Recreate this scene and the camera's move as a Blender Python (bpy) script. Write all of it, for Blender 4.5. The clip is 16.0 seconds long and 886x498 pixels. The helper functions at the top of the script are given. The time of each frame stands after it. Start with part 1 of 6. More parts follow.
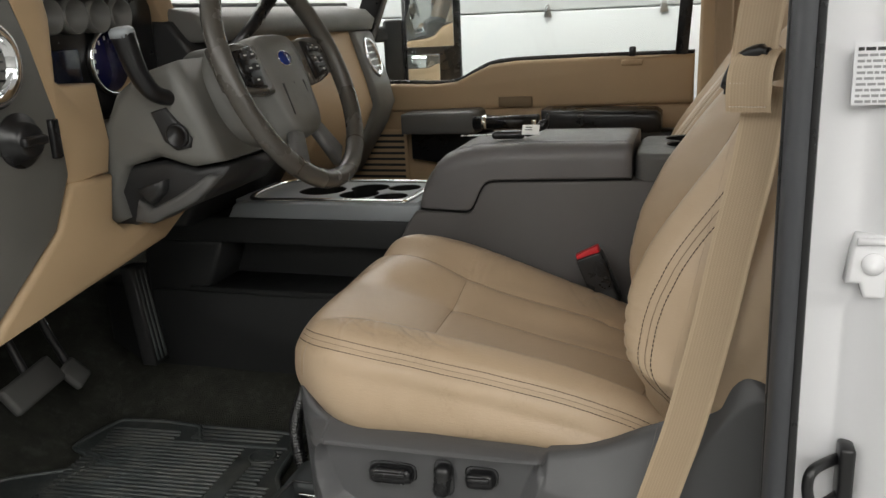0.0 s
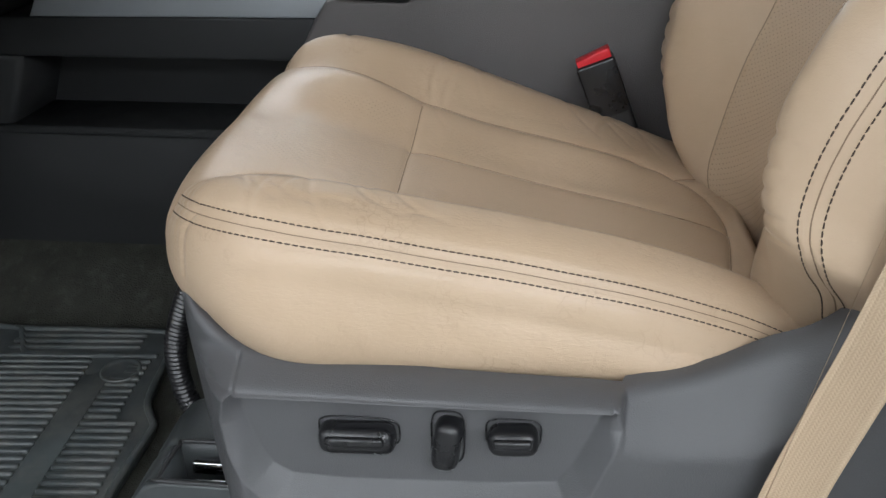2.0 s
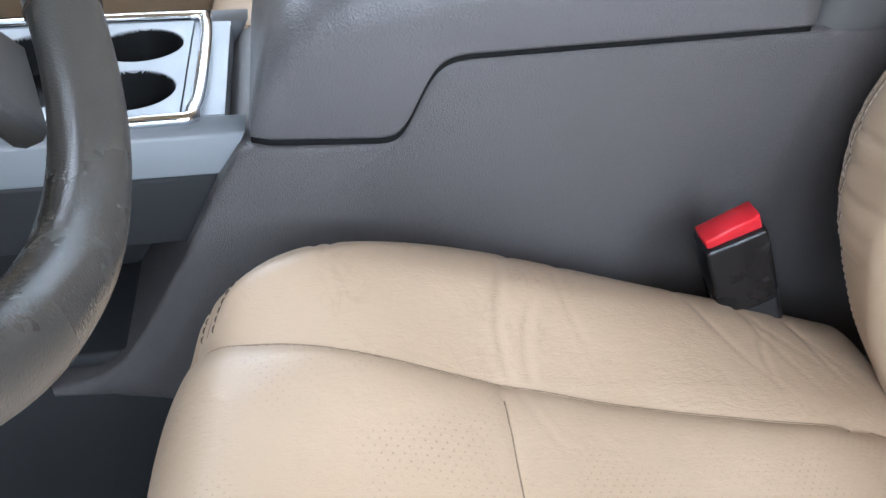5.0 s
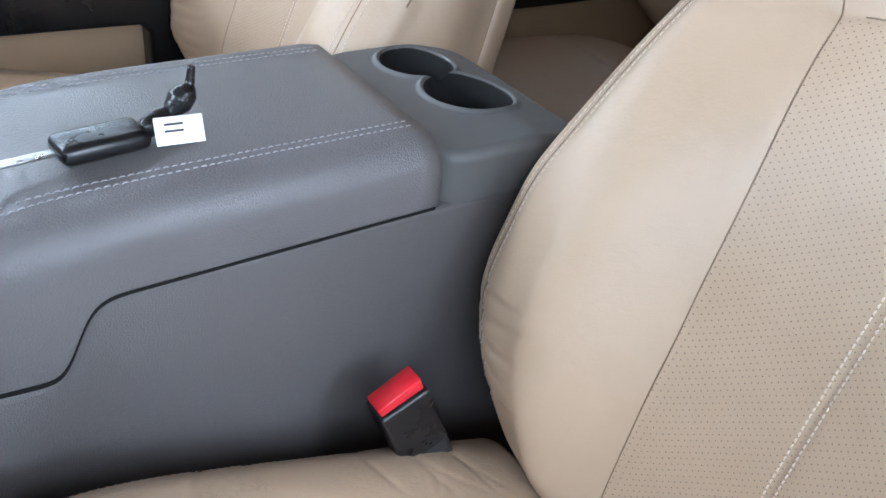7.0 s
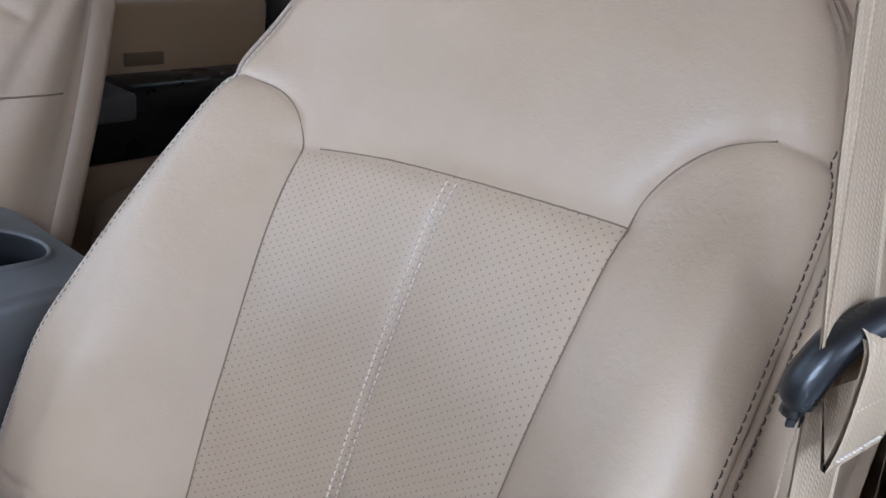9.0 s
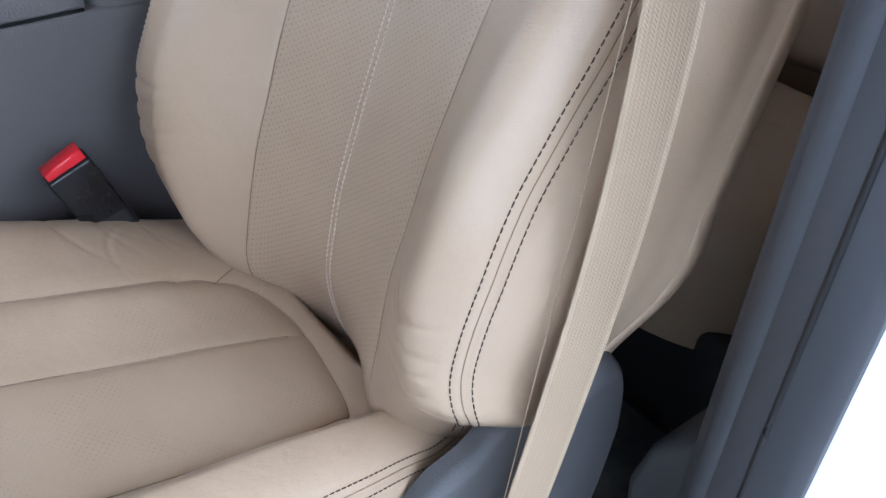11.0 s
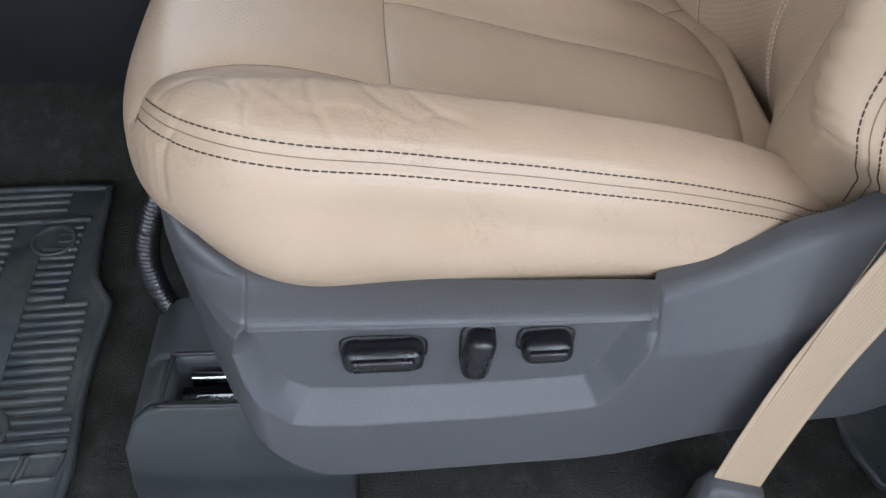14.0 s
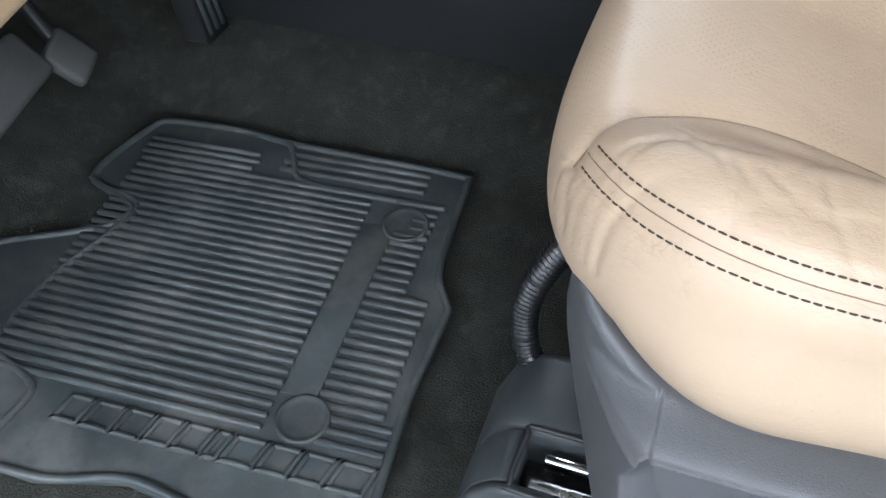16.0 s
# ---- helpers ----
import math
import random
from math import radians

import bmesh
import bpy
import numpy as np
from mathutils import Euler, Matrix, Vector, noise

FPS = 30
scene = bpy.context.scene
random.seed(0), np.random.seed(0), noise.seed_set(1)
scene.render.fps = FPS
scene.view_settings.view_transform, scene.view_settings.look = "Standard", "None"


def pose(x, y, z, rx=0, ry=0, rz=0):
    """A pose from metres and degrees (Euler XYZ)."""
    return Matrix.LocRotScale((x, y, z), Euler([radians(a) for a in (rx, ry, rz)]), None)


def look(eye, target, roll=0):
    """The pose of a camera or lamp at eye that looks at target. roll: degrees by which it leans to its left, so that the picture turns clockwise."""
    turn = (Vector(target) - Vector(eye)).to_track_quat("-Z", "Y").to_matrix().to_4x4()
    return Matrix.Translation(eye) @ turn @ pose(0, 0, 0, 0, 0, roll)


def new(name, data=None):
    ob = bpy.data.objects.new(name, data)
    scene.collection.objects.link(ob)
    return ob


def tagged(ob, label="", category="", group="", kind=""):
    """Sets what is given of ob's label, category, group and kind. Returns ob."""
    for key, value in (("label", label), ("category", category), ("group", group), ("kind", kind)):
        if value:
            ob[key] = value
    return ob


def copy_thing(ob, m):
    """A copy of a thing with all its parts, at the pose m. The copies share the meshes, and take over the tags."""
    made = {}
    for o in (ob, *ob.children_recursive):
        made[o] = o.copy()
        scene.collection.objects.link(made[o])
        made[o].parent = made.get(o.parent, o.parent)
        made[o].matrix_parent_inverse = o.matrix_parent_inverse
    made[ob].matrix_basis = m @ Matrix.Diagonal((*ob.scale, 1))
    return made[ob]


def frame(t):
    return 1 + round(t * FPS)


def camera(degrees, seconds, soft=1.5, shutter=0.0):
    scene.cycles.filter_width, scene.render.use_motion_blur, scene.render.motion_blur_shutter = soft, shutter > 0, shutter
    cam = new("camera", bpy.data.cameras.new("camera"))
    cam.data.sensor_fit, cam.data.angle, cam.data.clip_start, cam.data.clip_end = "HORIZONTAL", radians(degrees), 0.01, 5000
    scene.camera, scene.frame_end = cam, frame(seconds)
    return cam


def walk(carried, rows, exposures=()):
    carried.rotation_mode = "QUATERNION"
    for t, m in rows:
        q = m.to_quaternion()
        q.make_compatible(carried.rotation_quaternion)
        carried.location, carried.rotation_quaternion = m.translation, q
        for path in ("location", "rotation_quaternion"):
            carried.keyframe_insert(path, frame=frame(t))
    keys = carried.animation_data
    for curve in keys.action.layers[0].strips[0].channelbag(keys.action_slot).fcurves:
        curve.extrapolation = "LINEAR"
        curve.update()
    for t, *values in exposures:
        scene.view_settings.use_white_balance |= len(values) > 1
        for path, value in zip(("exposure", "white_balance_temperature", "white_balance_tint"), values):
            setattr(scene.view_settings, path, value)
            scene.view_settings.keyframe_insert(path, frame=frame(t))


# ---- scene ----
cam = camera(55.3, 16.0)
PATH = [
    (0, (0.635, -0.079, 0.879), (0.067, 1.763, 0.345), -2.7),
    (0.5, (0.556, 0.046, 0.79), (0.088, 1.91, 0.236), -2.4),
    (1, (0.507, 0.167, 0.749), (0.119, 2.016, 0.091), -2.1),
    (1.5, (0.453, 0.261, 0.717), (0.148, 2.07, -0.078), -1.6),
    (2, (0.374, 0.377, 0.722), (0.164, 2.137, -0.204), -1.1),
    (2.5, (0.308, 0.473, 0.746), (0.189, 2.183, -0.284), -0.5),
    (3, (0.253, 0.593, 0.801), (0.234, 2.256, -0.309), -0.6),
    (3.2, (0.242, 0.65, 0.806), (0.243, 2.301, -0.322), -0.4),
    (5.3, (0.12, 0.995, 0.801), (0.471, 2.553, -0.403), 1.3),
    (5.5, (0.132, 0.997, 0.825), (0.51, 2.527, -0.407), 1.4),
    (6, (0.18, 0.987, 0.884), (0.68, 2.464, -0.369), 2.1),
    (6.5, (0.125, 1.022, 0.929), (0.967, 2.38, -0.275), 6.4),
    (7, (0.14, 1.029, 0.944), (1.143, 2.358, -0.165), 7.0),
    (7.5, (0.219, 1.007, 0.994), (1.349, 2.353, 0.041), 7.6),
    (8, (0.293, 0.977, 1.007), (1.553, 2.267, 0.142), 7.8),
    (8.5, (0.329, 0.94, 1.007), (1.711, 2.126, 0.181), 8.2),
    (9, (0.311, 0.891, 0.971), (1.776, 2.006, 0.188), 7.5),
    (9.5, (0.269, 0.843, 0.941), (1.768, 1.891, 0.131), 7.6),
    (10, (0.266, 0.792, 0.936), (1.681, 1.808, -0.046), 6.5),
    (12.5, (0.316, 0.474, 0.837), (0.676, 1.929, -0.487), 2.9),
    (13, (0.308, 0.479, 0.815), (0.591, 1.913, -0.55), 2.9),
    (13.5, (0.286, 0.489, 0.788), (0.487, 1.92, -0.594), 2.3),
    (14, (0.253, 0.503, 0.79), (0.339, 1.92, -0.619), 1.5),
    (14.5, (0.221, 0.507, 0.791), (0.181, 1.913, -0.632), 0.4),
    (15, (0.164, 0.522, 0.774), (-0.034, 1.903, -0.66), -0.6),
    (15.5, (0.13, 0.567, 0.769), (-0.221, 1.905, -0.675), -1.7),
    (16, (0.117, 0.645, 0.749), (-0.404, 1.915, -0.706), -2.9),
]
EXPOSURES = [(0, -0.6, 7200, 12), (0.5, -0.26, 7200, 12), (1, -0.08, 7200, 14), (2, -0.01, 6350, 12), (3, 0.36, 5900, 12), (5.5, 1.12, 5550, 12), (7.5, 0.97, 5350, 11), (9, 0.53, 5150, 14), (10, 0.6, 5150, 14), (12.5, 0.2, 5650, 14), (14, 0.14, 5800, 14), (15, 0.27, 5850, 13), (16, 0.7, 5850, 12)]
walk(cam, [(t, look(eye, target, roll)) for t, eye, target, roll in PATH], EXPOSURES)

# ---- world and light ----
world = bpy.data.worlds.new("garage_world")
scene.world = world
world.use_nodes = True
world.node_tree.nodes["Background"].inputs[0].default_value = (0.75, 0.86, 1.0, 1)
world.node_tree.nodes["Background"].inputs[1].default_value = 0.3


def area_lamp(place, target, sx, sy, watts, colour=(1, 1, 1)):
    data = bpy.data.lights.new("added_panel_light", "AREA")
    data.shape, data.size, data.size_y, data.energy, data.color = "RECTANGLE", sx, sy, watts, colour
    ob = new("added_panel_light", data)
    ob.matrix_world = look(place, target)
    return ob


# unseen flat panels added for light under the garage ceiling: two rows beside the truck, one ahead, one behind
LAMPS = [(-1.5, -1.2), (1.7, -1.2), (-1.5, -3.0), (1.5, -3.0), (-4.6, 1.5), (-0.9, 3.7), (2.1, 3.7), (4.8, 0.6), (4.6, -2.6)]
WATTS = [8, 30, 56, 90, 285, 48, 36, 40, 120]
for (lx, ly), watts in zip(LAMPS, WATTS):
    area_lamp((lx, ly, 2.36), (lx, ly, 0), 2.4, 1.2, watts, (0.90, 0.96, 1.0))


# ---- materials ----
def shader(name, base, rough=0.5, metal=0.0, spec=0.5):
    m = bpy.data.materials.new(name)
    m.use_nodes = True
    b = m.node_tree.nodes["Principled BSDF"]
    b.inputs["Base Color"].default_value = (*base, 1)
    b.inputs["Roughness"].default_value = rough
    b.inputs["Metallic"].default_value = metal
    b.inputs["Specular IOR Level"].default_value = spec
    return m, m.node_tree, b


def node(nt, kind, **values):
    n = nt.nodes.new(kind)
    for key, v in values.items():
        n.inputs[key].default_value = v
    return n


def varied(name, base, rough=0.5, metal=0.0, spec=0.5, grain=400.0, bump=0.15, depth=0.001, blotch=9.0, shift=0.12,
           kind="noise", wear=0.0):
    """A surface with fine relief (grain per metre) and slow changes of tone and gloss (blotch per metre)."""
    m, nt, b = shader(name, base, rough, metal, spec)
    L = nt.links.new
    co = nt.nodes.new("ShaderNodeTexCoord")
    slow = node(nt, "ShaderNodeTexNoise", Scale=blotch, Detail=5.0, Roughness=0.6)
    L(co.outputs["Object"], slow.inputs["Vector"])
    mix = nt.nodes.new("ShaderNodeMix")
    mix.data_type = "RGBA"
    mix.inputs[6].default_value = (*[c * (1 - shift) for c in base], 1)
    mix.inputs[7].default_value = (*[min(1, c * (1 + shift)) for c in base], 1)
    L(slow.outputs["Fac"], mix.inputs[0])
    L(mix.outputs[2], b.inputs["Base Color"])
    mr = node(nt, "ShaderNodeMapRange")
    mr.inputs[1].default_value, mr.inputs[2].default_value = 0.3, 0.7
    mr.inputs[3].default_value, mr.inputs[4].default_value = max(0.03, rough - 0.09 - wear), min(1, rough + 0.09)
    L(slow.outputs["Fac"], mr.inputs[0])
    L(mr.outputs[0], b.inputs["Roughness"])
    if kind == "cells":
        fine = node(nt, "ShaderNodeTexVoronoi", Scale=grain)
        fine.feature = "DISTANCE_TO_EDGE"
        out = fine.outputs["Distance"]
    else:
        fine = node(nt, "ShaderNodeTexNoise", Scale=grain, Detail=3.0)
        out = fine.outputs["Fac"]
    L(co.outputs["Object"], fine.inputs["Vector"])
    bp = node(nt, "ShaderNodeBump", Strength=bump, Distance=depth)
    L(out, bp.inputs["Height"])
    L(bp.outputs[0], b.inputs["Normal"])
    return m


TAN = (0.462, 0.346, 0.238)


def leather(name, base, holes=False, faded=False, cracked=0.05, wrinkled=0.14):
    """Seat leather: pebbled grain, soft creases, worn gloss; with holes, rows of punched dots laid out on the UV map in metres."""
    m, nt, b = shader(name, base, 0.42, 0, 0.45)
    L = nt.links.new
    co = nt.nodes.new("ShaderNodeTexCoord")
    slow = node(nt, "ShaderNodeTexNoise", Scale=7.0, Detail=6.0, Roughness=0.6)
    L(co.outputs["Object"], slow.inputs["Vector"])
    mix = nt.nodes.new("ShaderNodeMix")
    mix.data_type = "RGBA"
    mix.inputs[6].default_value = (base[0] * 0.88, base[1] * 0.86, base[2] * 0.82, 1)
    mix.inputs[7].default_value = (base[0] * 1.10, base[1] * 1.11, base[2] * 1.14, 1)
    L(slow.outputs["Fac"], mix.inputs[0])
    col = mix.outputs[2]
    pebble = node(nt, "ShaderNodeTexVoronoi", Scale=720.0)
    pebble.feature = "DISTANCE_TO_EDGE"
    L(co.outputs["Object"], pebble.inputs["Vector"])
    stretch = nt.nodes.new("ShaderNodeMapping")
    stretch.inputs["Scale"].default_value = (0.30, 0.8, 1.0)
    L(co.outputs["Object"], stretch.inputs[0])
    wrinkle = node(nt, "ShaderNodeTexNoise", Scale=360.0, Detail=2.5, Distortion=0.8)
    L(stretch.outputs[0], wrinkle.inputs["Vector"])
    crack = node(nt, "ShaderNodeTexVoronoi", Scale=85.0, Detail=2.0)
    crack.feature = "DISTANCE_TO_EDGE"
    warp = node(nt, "ShaderNodeTexNoise", Scale=30.0, Detail=3.0)
    L(co.outputs["Object"], warp.inputs["Vector"])
    mixv = nt.nodes.new("ShaderNodeMix")
    mixv.data_type = "VECTOR"
    mixv.inputs[0].default_value = 0.06
    L(co.outputs["Object"], mixv.inputs[4])
    L(warp.outputs["Color"], mixv.inputs[5])
    L(mixv.outputs[1], crack.inputs["Vector"])
    patch = node(nt, "ShaderNodeTexNoise", Scale=16.0, Detail=3.0)
    L(co.outputs["Object"], patch.inputs["Vector"])
    line = node(nt, "ShaderNodeMapRange")
    line.inputs[1].default_value, line.inputs[2].default_value, line.inputs[3].default_value, line.inputs[4].default_value = 0.0, 0.05, 1.0, 0.0
    L(crack.outputs["Distance"], line.inputs[0])
    where = node(nt, "ShaderNodeMapRange")
    where.inputs[1].default_value, where.inputs[2].default_value = 0.52, 0.66
    L(patch.outputs["Fac"], where.inputs[0])
    amount = nt.nodes.new("ShaderNodeMath")
    amount.operation = "MULTIPLY"
    L(line.outputs[0], amount.inputs[0])
    L(where.outputs[0], amount.inputs[1])
    half = nt.nodes.new("ShaderNodeMath")
    half.operation = "MULTIPLY"
    half.inputs[1].default_value = cracked
    L(amount.outputs[0], half.inputs[0])
    worn = nt.nodes.new("ShaderNodeMix")
    worn.data_type = "RGBA"
    worn.inputs[7].default_value = (base[0] * 0.55, base[1] * 0.5, base[2] * 0.45, 1)
    L(half.outputs[0], worn.inputs[0])
    L(col, worn.inputs[6])
    col = worn.outputs[2]
    crease = node(nt, "ShaderNodeTexNoise", Scale=28.0, Detail=4.0, Distortion=0.6)
    L(co.outputs["Object"], crease.inputs["Vector"])
    b0 = node(nt, "ShaderNodeBump", Strength=0.10, Distance=0.0012)
    L(pebble.outputs["Distance"], b0.inputs["Height"])
    b1 = node(nt, "ShaderNodeBump", Strength=wrinkled, Distance=0.0018)
    L(wrinkle.outputs["Fac"], b1.inputs["Height"])
    L(b0.outputs[0], b1.inputs["Normal"])
    b2 = node(nt, "ShaderNodeBump", Strength=0.10, Distance=0.008)
    L(crease.outputs["Fac"], b2.inputs["Height"])
    L(b1.outputs[0], b2.inputs["Normal"])
    last = b2
    mr = node(nt, "ShaderNodeMapRange")
    mr.inputs[1].default_value, mr.inputs[2].default_value = 0.3, 0.7
    mr.inputs[3].default_value, mr.inputs[4].default_value = 0.30, 0.44
    L(slow.outputs["Fac"], mr.inputs[0])
    L(mr.outputs[0], b.inputs["Roughness"])
    if holes:
        uv = nt.nodes.new("ShaderNodeUVMap")
        sep = nt.nodes.new("ShaderNodeSeparateXYZ")
        L(uv.outputs[0], sep.inputs[0])

        def calc(op, a, c=None):
            n = nt.nodes.new("ShaderNodeMath")
            n.operation = op
            for k, v in ((0, a), (1, c)):
                if v is None:
                    continue
                if isinstance(v, (int, float)):
                    n.inputs[k].default_value = v
                else:
                    L(v, n.inputs[k])
            return n.outputs[0]

        pitch = 0.0064
        u = calc("DIVIDE", sep.outputs[0], pitch)
        v = calc("DIVIDE", sep.outputs[1], pitch * 0.62)
        row = calc("FLOOR", v)
        odd = calc("MULTIPLY", calc("MODULO", row, 2.0), 0.5)
        fu = calc("SUBTRACT", calc("FRACT", calc("ADD", u, odd)), 0.5)
        fv = calc("MULTIPLY", calc("SUBTRACT", calc("FRACT", v), 0.5), 0.62)
        d = calc("SQRT", calc("ADD", calc("MULTIPLY", fu, fu), calc("MULTIPLY", fv, fv)))
        dot = calc("LESS_THAN", d, 0.098)
        mix2 = nt.nodes.new("ShaderNodeMix")
        mix2.data_type = "RGBA"
        mix2.inputs[7].default_value = (0.23, 0.17, 0.12, 1)
        if faded:
            keep = node(nt, "ShaderNodeMapRange")
            keep.inputs[1].default_value, keep.inputs[2].default_value, keep.inputs[3].default_value, keep.inputs[4].default_value = 0.48, 0.66, 0.05, 0.65
            L(patch.outputs["Fac"], keep.inputs[0])
            dot = calc("MULTIPLY", dot, keep.outputs[0])
        L(dot, mix2.inputs[0])
        L(col, mix2.inputs[6])
        col = mix2.outputs[2]
    L(col, b.inputs["Base Color"])
    L(last.outputs[0], b.inputs["Normal"])
    return m


LEATHER = leather("tan_leather", TAN)
LEATHER_WORN = leather("creased_tan_leather", TAN, cracked=0.34, wrinkled=0.22)
PERFORATED = leather("perforated_tan_leather", TAN, True, wrinkled=0.10)
PERFORATED_WORN = leather("worn_perforated_leather", TAN, True, True, wrinkled=0.18)
# dark brown that puts the shade of the seam grooves into colour
SEAM = shader("seam_shadow_leather", (0.20, 0.142, 0.092), 0.7)[0]
GREY = varied("grey_grained_plastic", (0.095, 0.094, 0.092), 0.46, grain=900, bump=0.25, shift=0.08, kind="cells")
SHIELD = varied("grey_side_shield_plastic", (0.078, 0.078, 0.081), 0.44, grain=800, bump=0.42, depth=0.0009, shift=0.06)
DASHGREY = varied("warm_grey_dash_plastic", (0.140, 0.138, 0.128), 0.45, grain=900, bump=0.25, shift=0.08, kind="cells")
VINYL = varied("dark_grained_vinyl", (0.092, 0.084, 0.083), 0.40, grain=480, bump=0.55, depth=0.0016, shift=0.10, kind="cells")
LIDVINYL = varied("padded_lid_vinyl", (0.132, 0.126, 0.127), 0.33, grain=560, bump=0.55, depth=0.0014, shift=0.08, wear=-0.06)
TUNNEL = varied("charcoal_tunnel_plastic", (0.026, 0.027, 0.028), 0.55, spec=0.28, grain=900, bump=0.2)
DARK = varied("dark_plastic", (0.021, 0.021, 0.022), 0.5, grain=900, bump=0.15)
BLACK = varied("black_plastic", (0.009, 0.009, 0.010), 0.30, grain=900, bump=0.05)
BEIGE = varied("beige_soft_plastic", (0.46, 0.325, 0.195), 0.55, grain=900, bump=0.25, kind="cells", shift=0.06)
DUST = (0.105, 0.107, 0.100, 1)


def dusty(m, scale, low, high, most):
    """Lays worn, dusty patches over a material."""
    nt = m.node_tree
    b = nt.nodes["Principled BSDF"]
    src = b.inputs["Base Color"].links[0].from_socket
    geo = nt.nodes.new("ShaderNodeNewGeometry")
    spots = node(nt, "ShaderNodeTexNoise", Scale=scale, Detail=6.0, Roughness=0.65)
    nt.links.new(geo.outputs["Position"], spots.inputs["Vector"])
    mr = node(nt, "ShaderNodeMapRange")
    mr.inputs[1].default_value, mr.inputs[2].default_value, mr.inputs[3].default_value, mr.inputs[4].default_value = low, high, 0.0, most
    nt.links.new(spots.outputs["Fac"], mr.inputs[0])
    mix = nt.nodes.new("ShaderNodeMix")
    mix.data_type = "RGBA"
    mix.inputs[7].default_value = DUST
    nt.links.new(mr.outputs[0], mix.inputs[0])
    nt.links.new(src, mix.inputs[6])
    nt.links.new(mix.outputs[2], b.inputs["Base Color"])


CARPET = varied("dark_carpet", (0.046, 0.047, 0.040), 0.95, spec=0.1, grain=420, bump=1.0, depth=0.006, blotch=22, shift=0.6)
RUBBER = varied("black_rubber", (0.046, 0.054, 0.055), 0.46, grain=600, bump=0.2, blotch=13, shift=0.75, wear=0.10)
dusty(RUBBER, 16.0, 0.46, 0.66, 0.75)
dusty(CARPET, 30.0, 0.52, 0.75, 0.5)
RISER = varied("dark_green_grey_plastic", (0.036, 0.041, 0.042), 0.5, grain=700, bump=0.2, blotch=14, shift=0.3)
CHROME = shader("chrome", (0.8, 0.81, 0.82), 0.08, 1.0)[0]
SILVER = varied("satin_silver_paint", (0.30, 0.325, 0.345), 0.40, metal=0.15, grain=900, bump=0.03, shift=0.05)
STEEL = varied("zinc_steel", (0.45, 0.45, 0.45), 0.3, metal=1.0, grain=300, bump=0.1)
WHITE = varied("white_car_paint", (0.80, 0.80, 0.82), 0.16, grain=40, bump=0.01, shift=0.02)
WALLWHITE = varied("white_garage_wall", (0.74, 0.76, 0.77), 0.6, grain=60, bump=0.05, shift=0.04)
CONCRETE = varied("garage_concrete", (0.28, 0.28, 0.27), 0.6, grain=120, bump=0.2, blotch=2, shift=0.25)
RED = shader("red_plastic", (0.62, 0.02, 0.03), 0.3)[0]
SEALRUBBER = varied("grey_weatherstrip", (0.048, 0.050, 0.056), 0.55, grain=900, bump=0.1)
THREAD_DARK = shader("dark_thread", (0.055, 0.038, 0.028), 0.8)[0]
THREAD_LIGHT = shader("pale_thread", (0.72, 0.63, 0.52), 0.7)[0]
THREAD_GREY = shader("grey_thread", (0.30, 0.30, 0.31), 0.7)[0]
# for black plastic, and for shade coloured into tray wells and lid gap
WELL = varied("matte_black_plastic_and_shade", (0.010, 0.010, 0.010), 0.75, spec=0.2, grain=900, bump=0.1)
INK = shader("dark_ink", (0.03, 0.03, 0.03), 0.6)[0]
PAPER = varied("white_label", (0.80, 0.80, 0.78), 0.5, grain=200, bump=0.02, shift=0.03)
BLUE = shader("blue_badge", (0.01, 0.03, 0.18), 0.2)[0]
LAMPGLOW, nt_, b_ = shader("lamp_diffuser", (0.9, 0.9, 0.9), 0.5)
b_.inputs["Emission Color"].default_value = (0.93, 0.97, 1, 1)
b_.inputs["Emission Strength"].default_value = 4.0
TINTED, nt_, b_ = shader("privacy_glass", (0.10, 0.11, 0.11), 0.03)
b_.inputs["Transmission Weight"].default_value = 1.0
GLASS, nt_, b_ = shader("clear_glass", (0.93, 0.97, 0.96), 0.02)
b_.inputs["Transmission Weight"].default_value = 1.0
MIRROR = shader("mirror_glass", (0.85, 0.87, 0.88), 0.02, 1.0)[0]


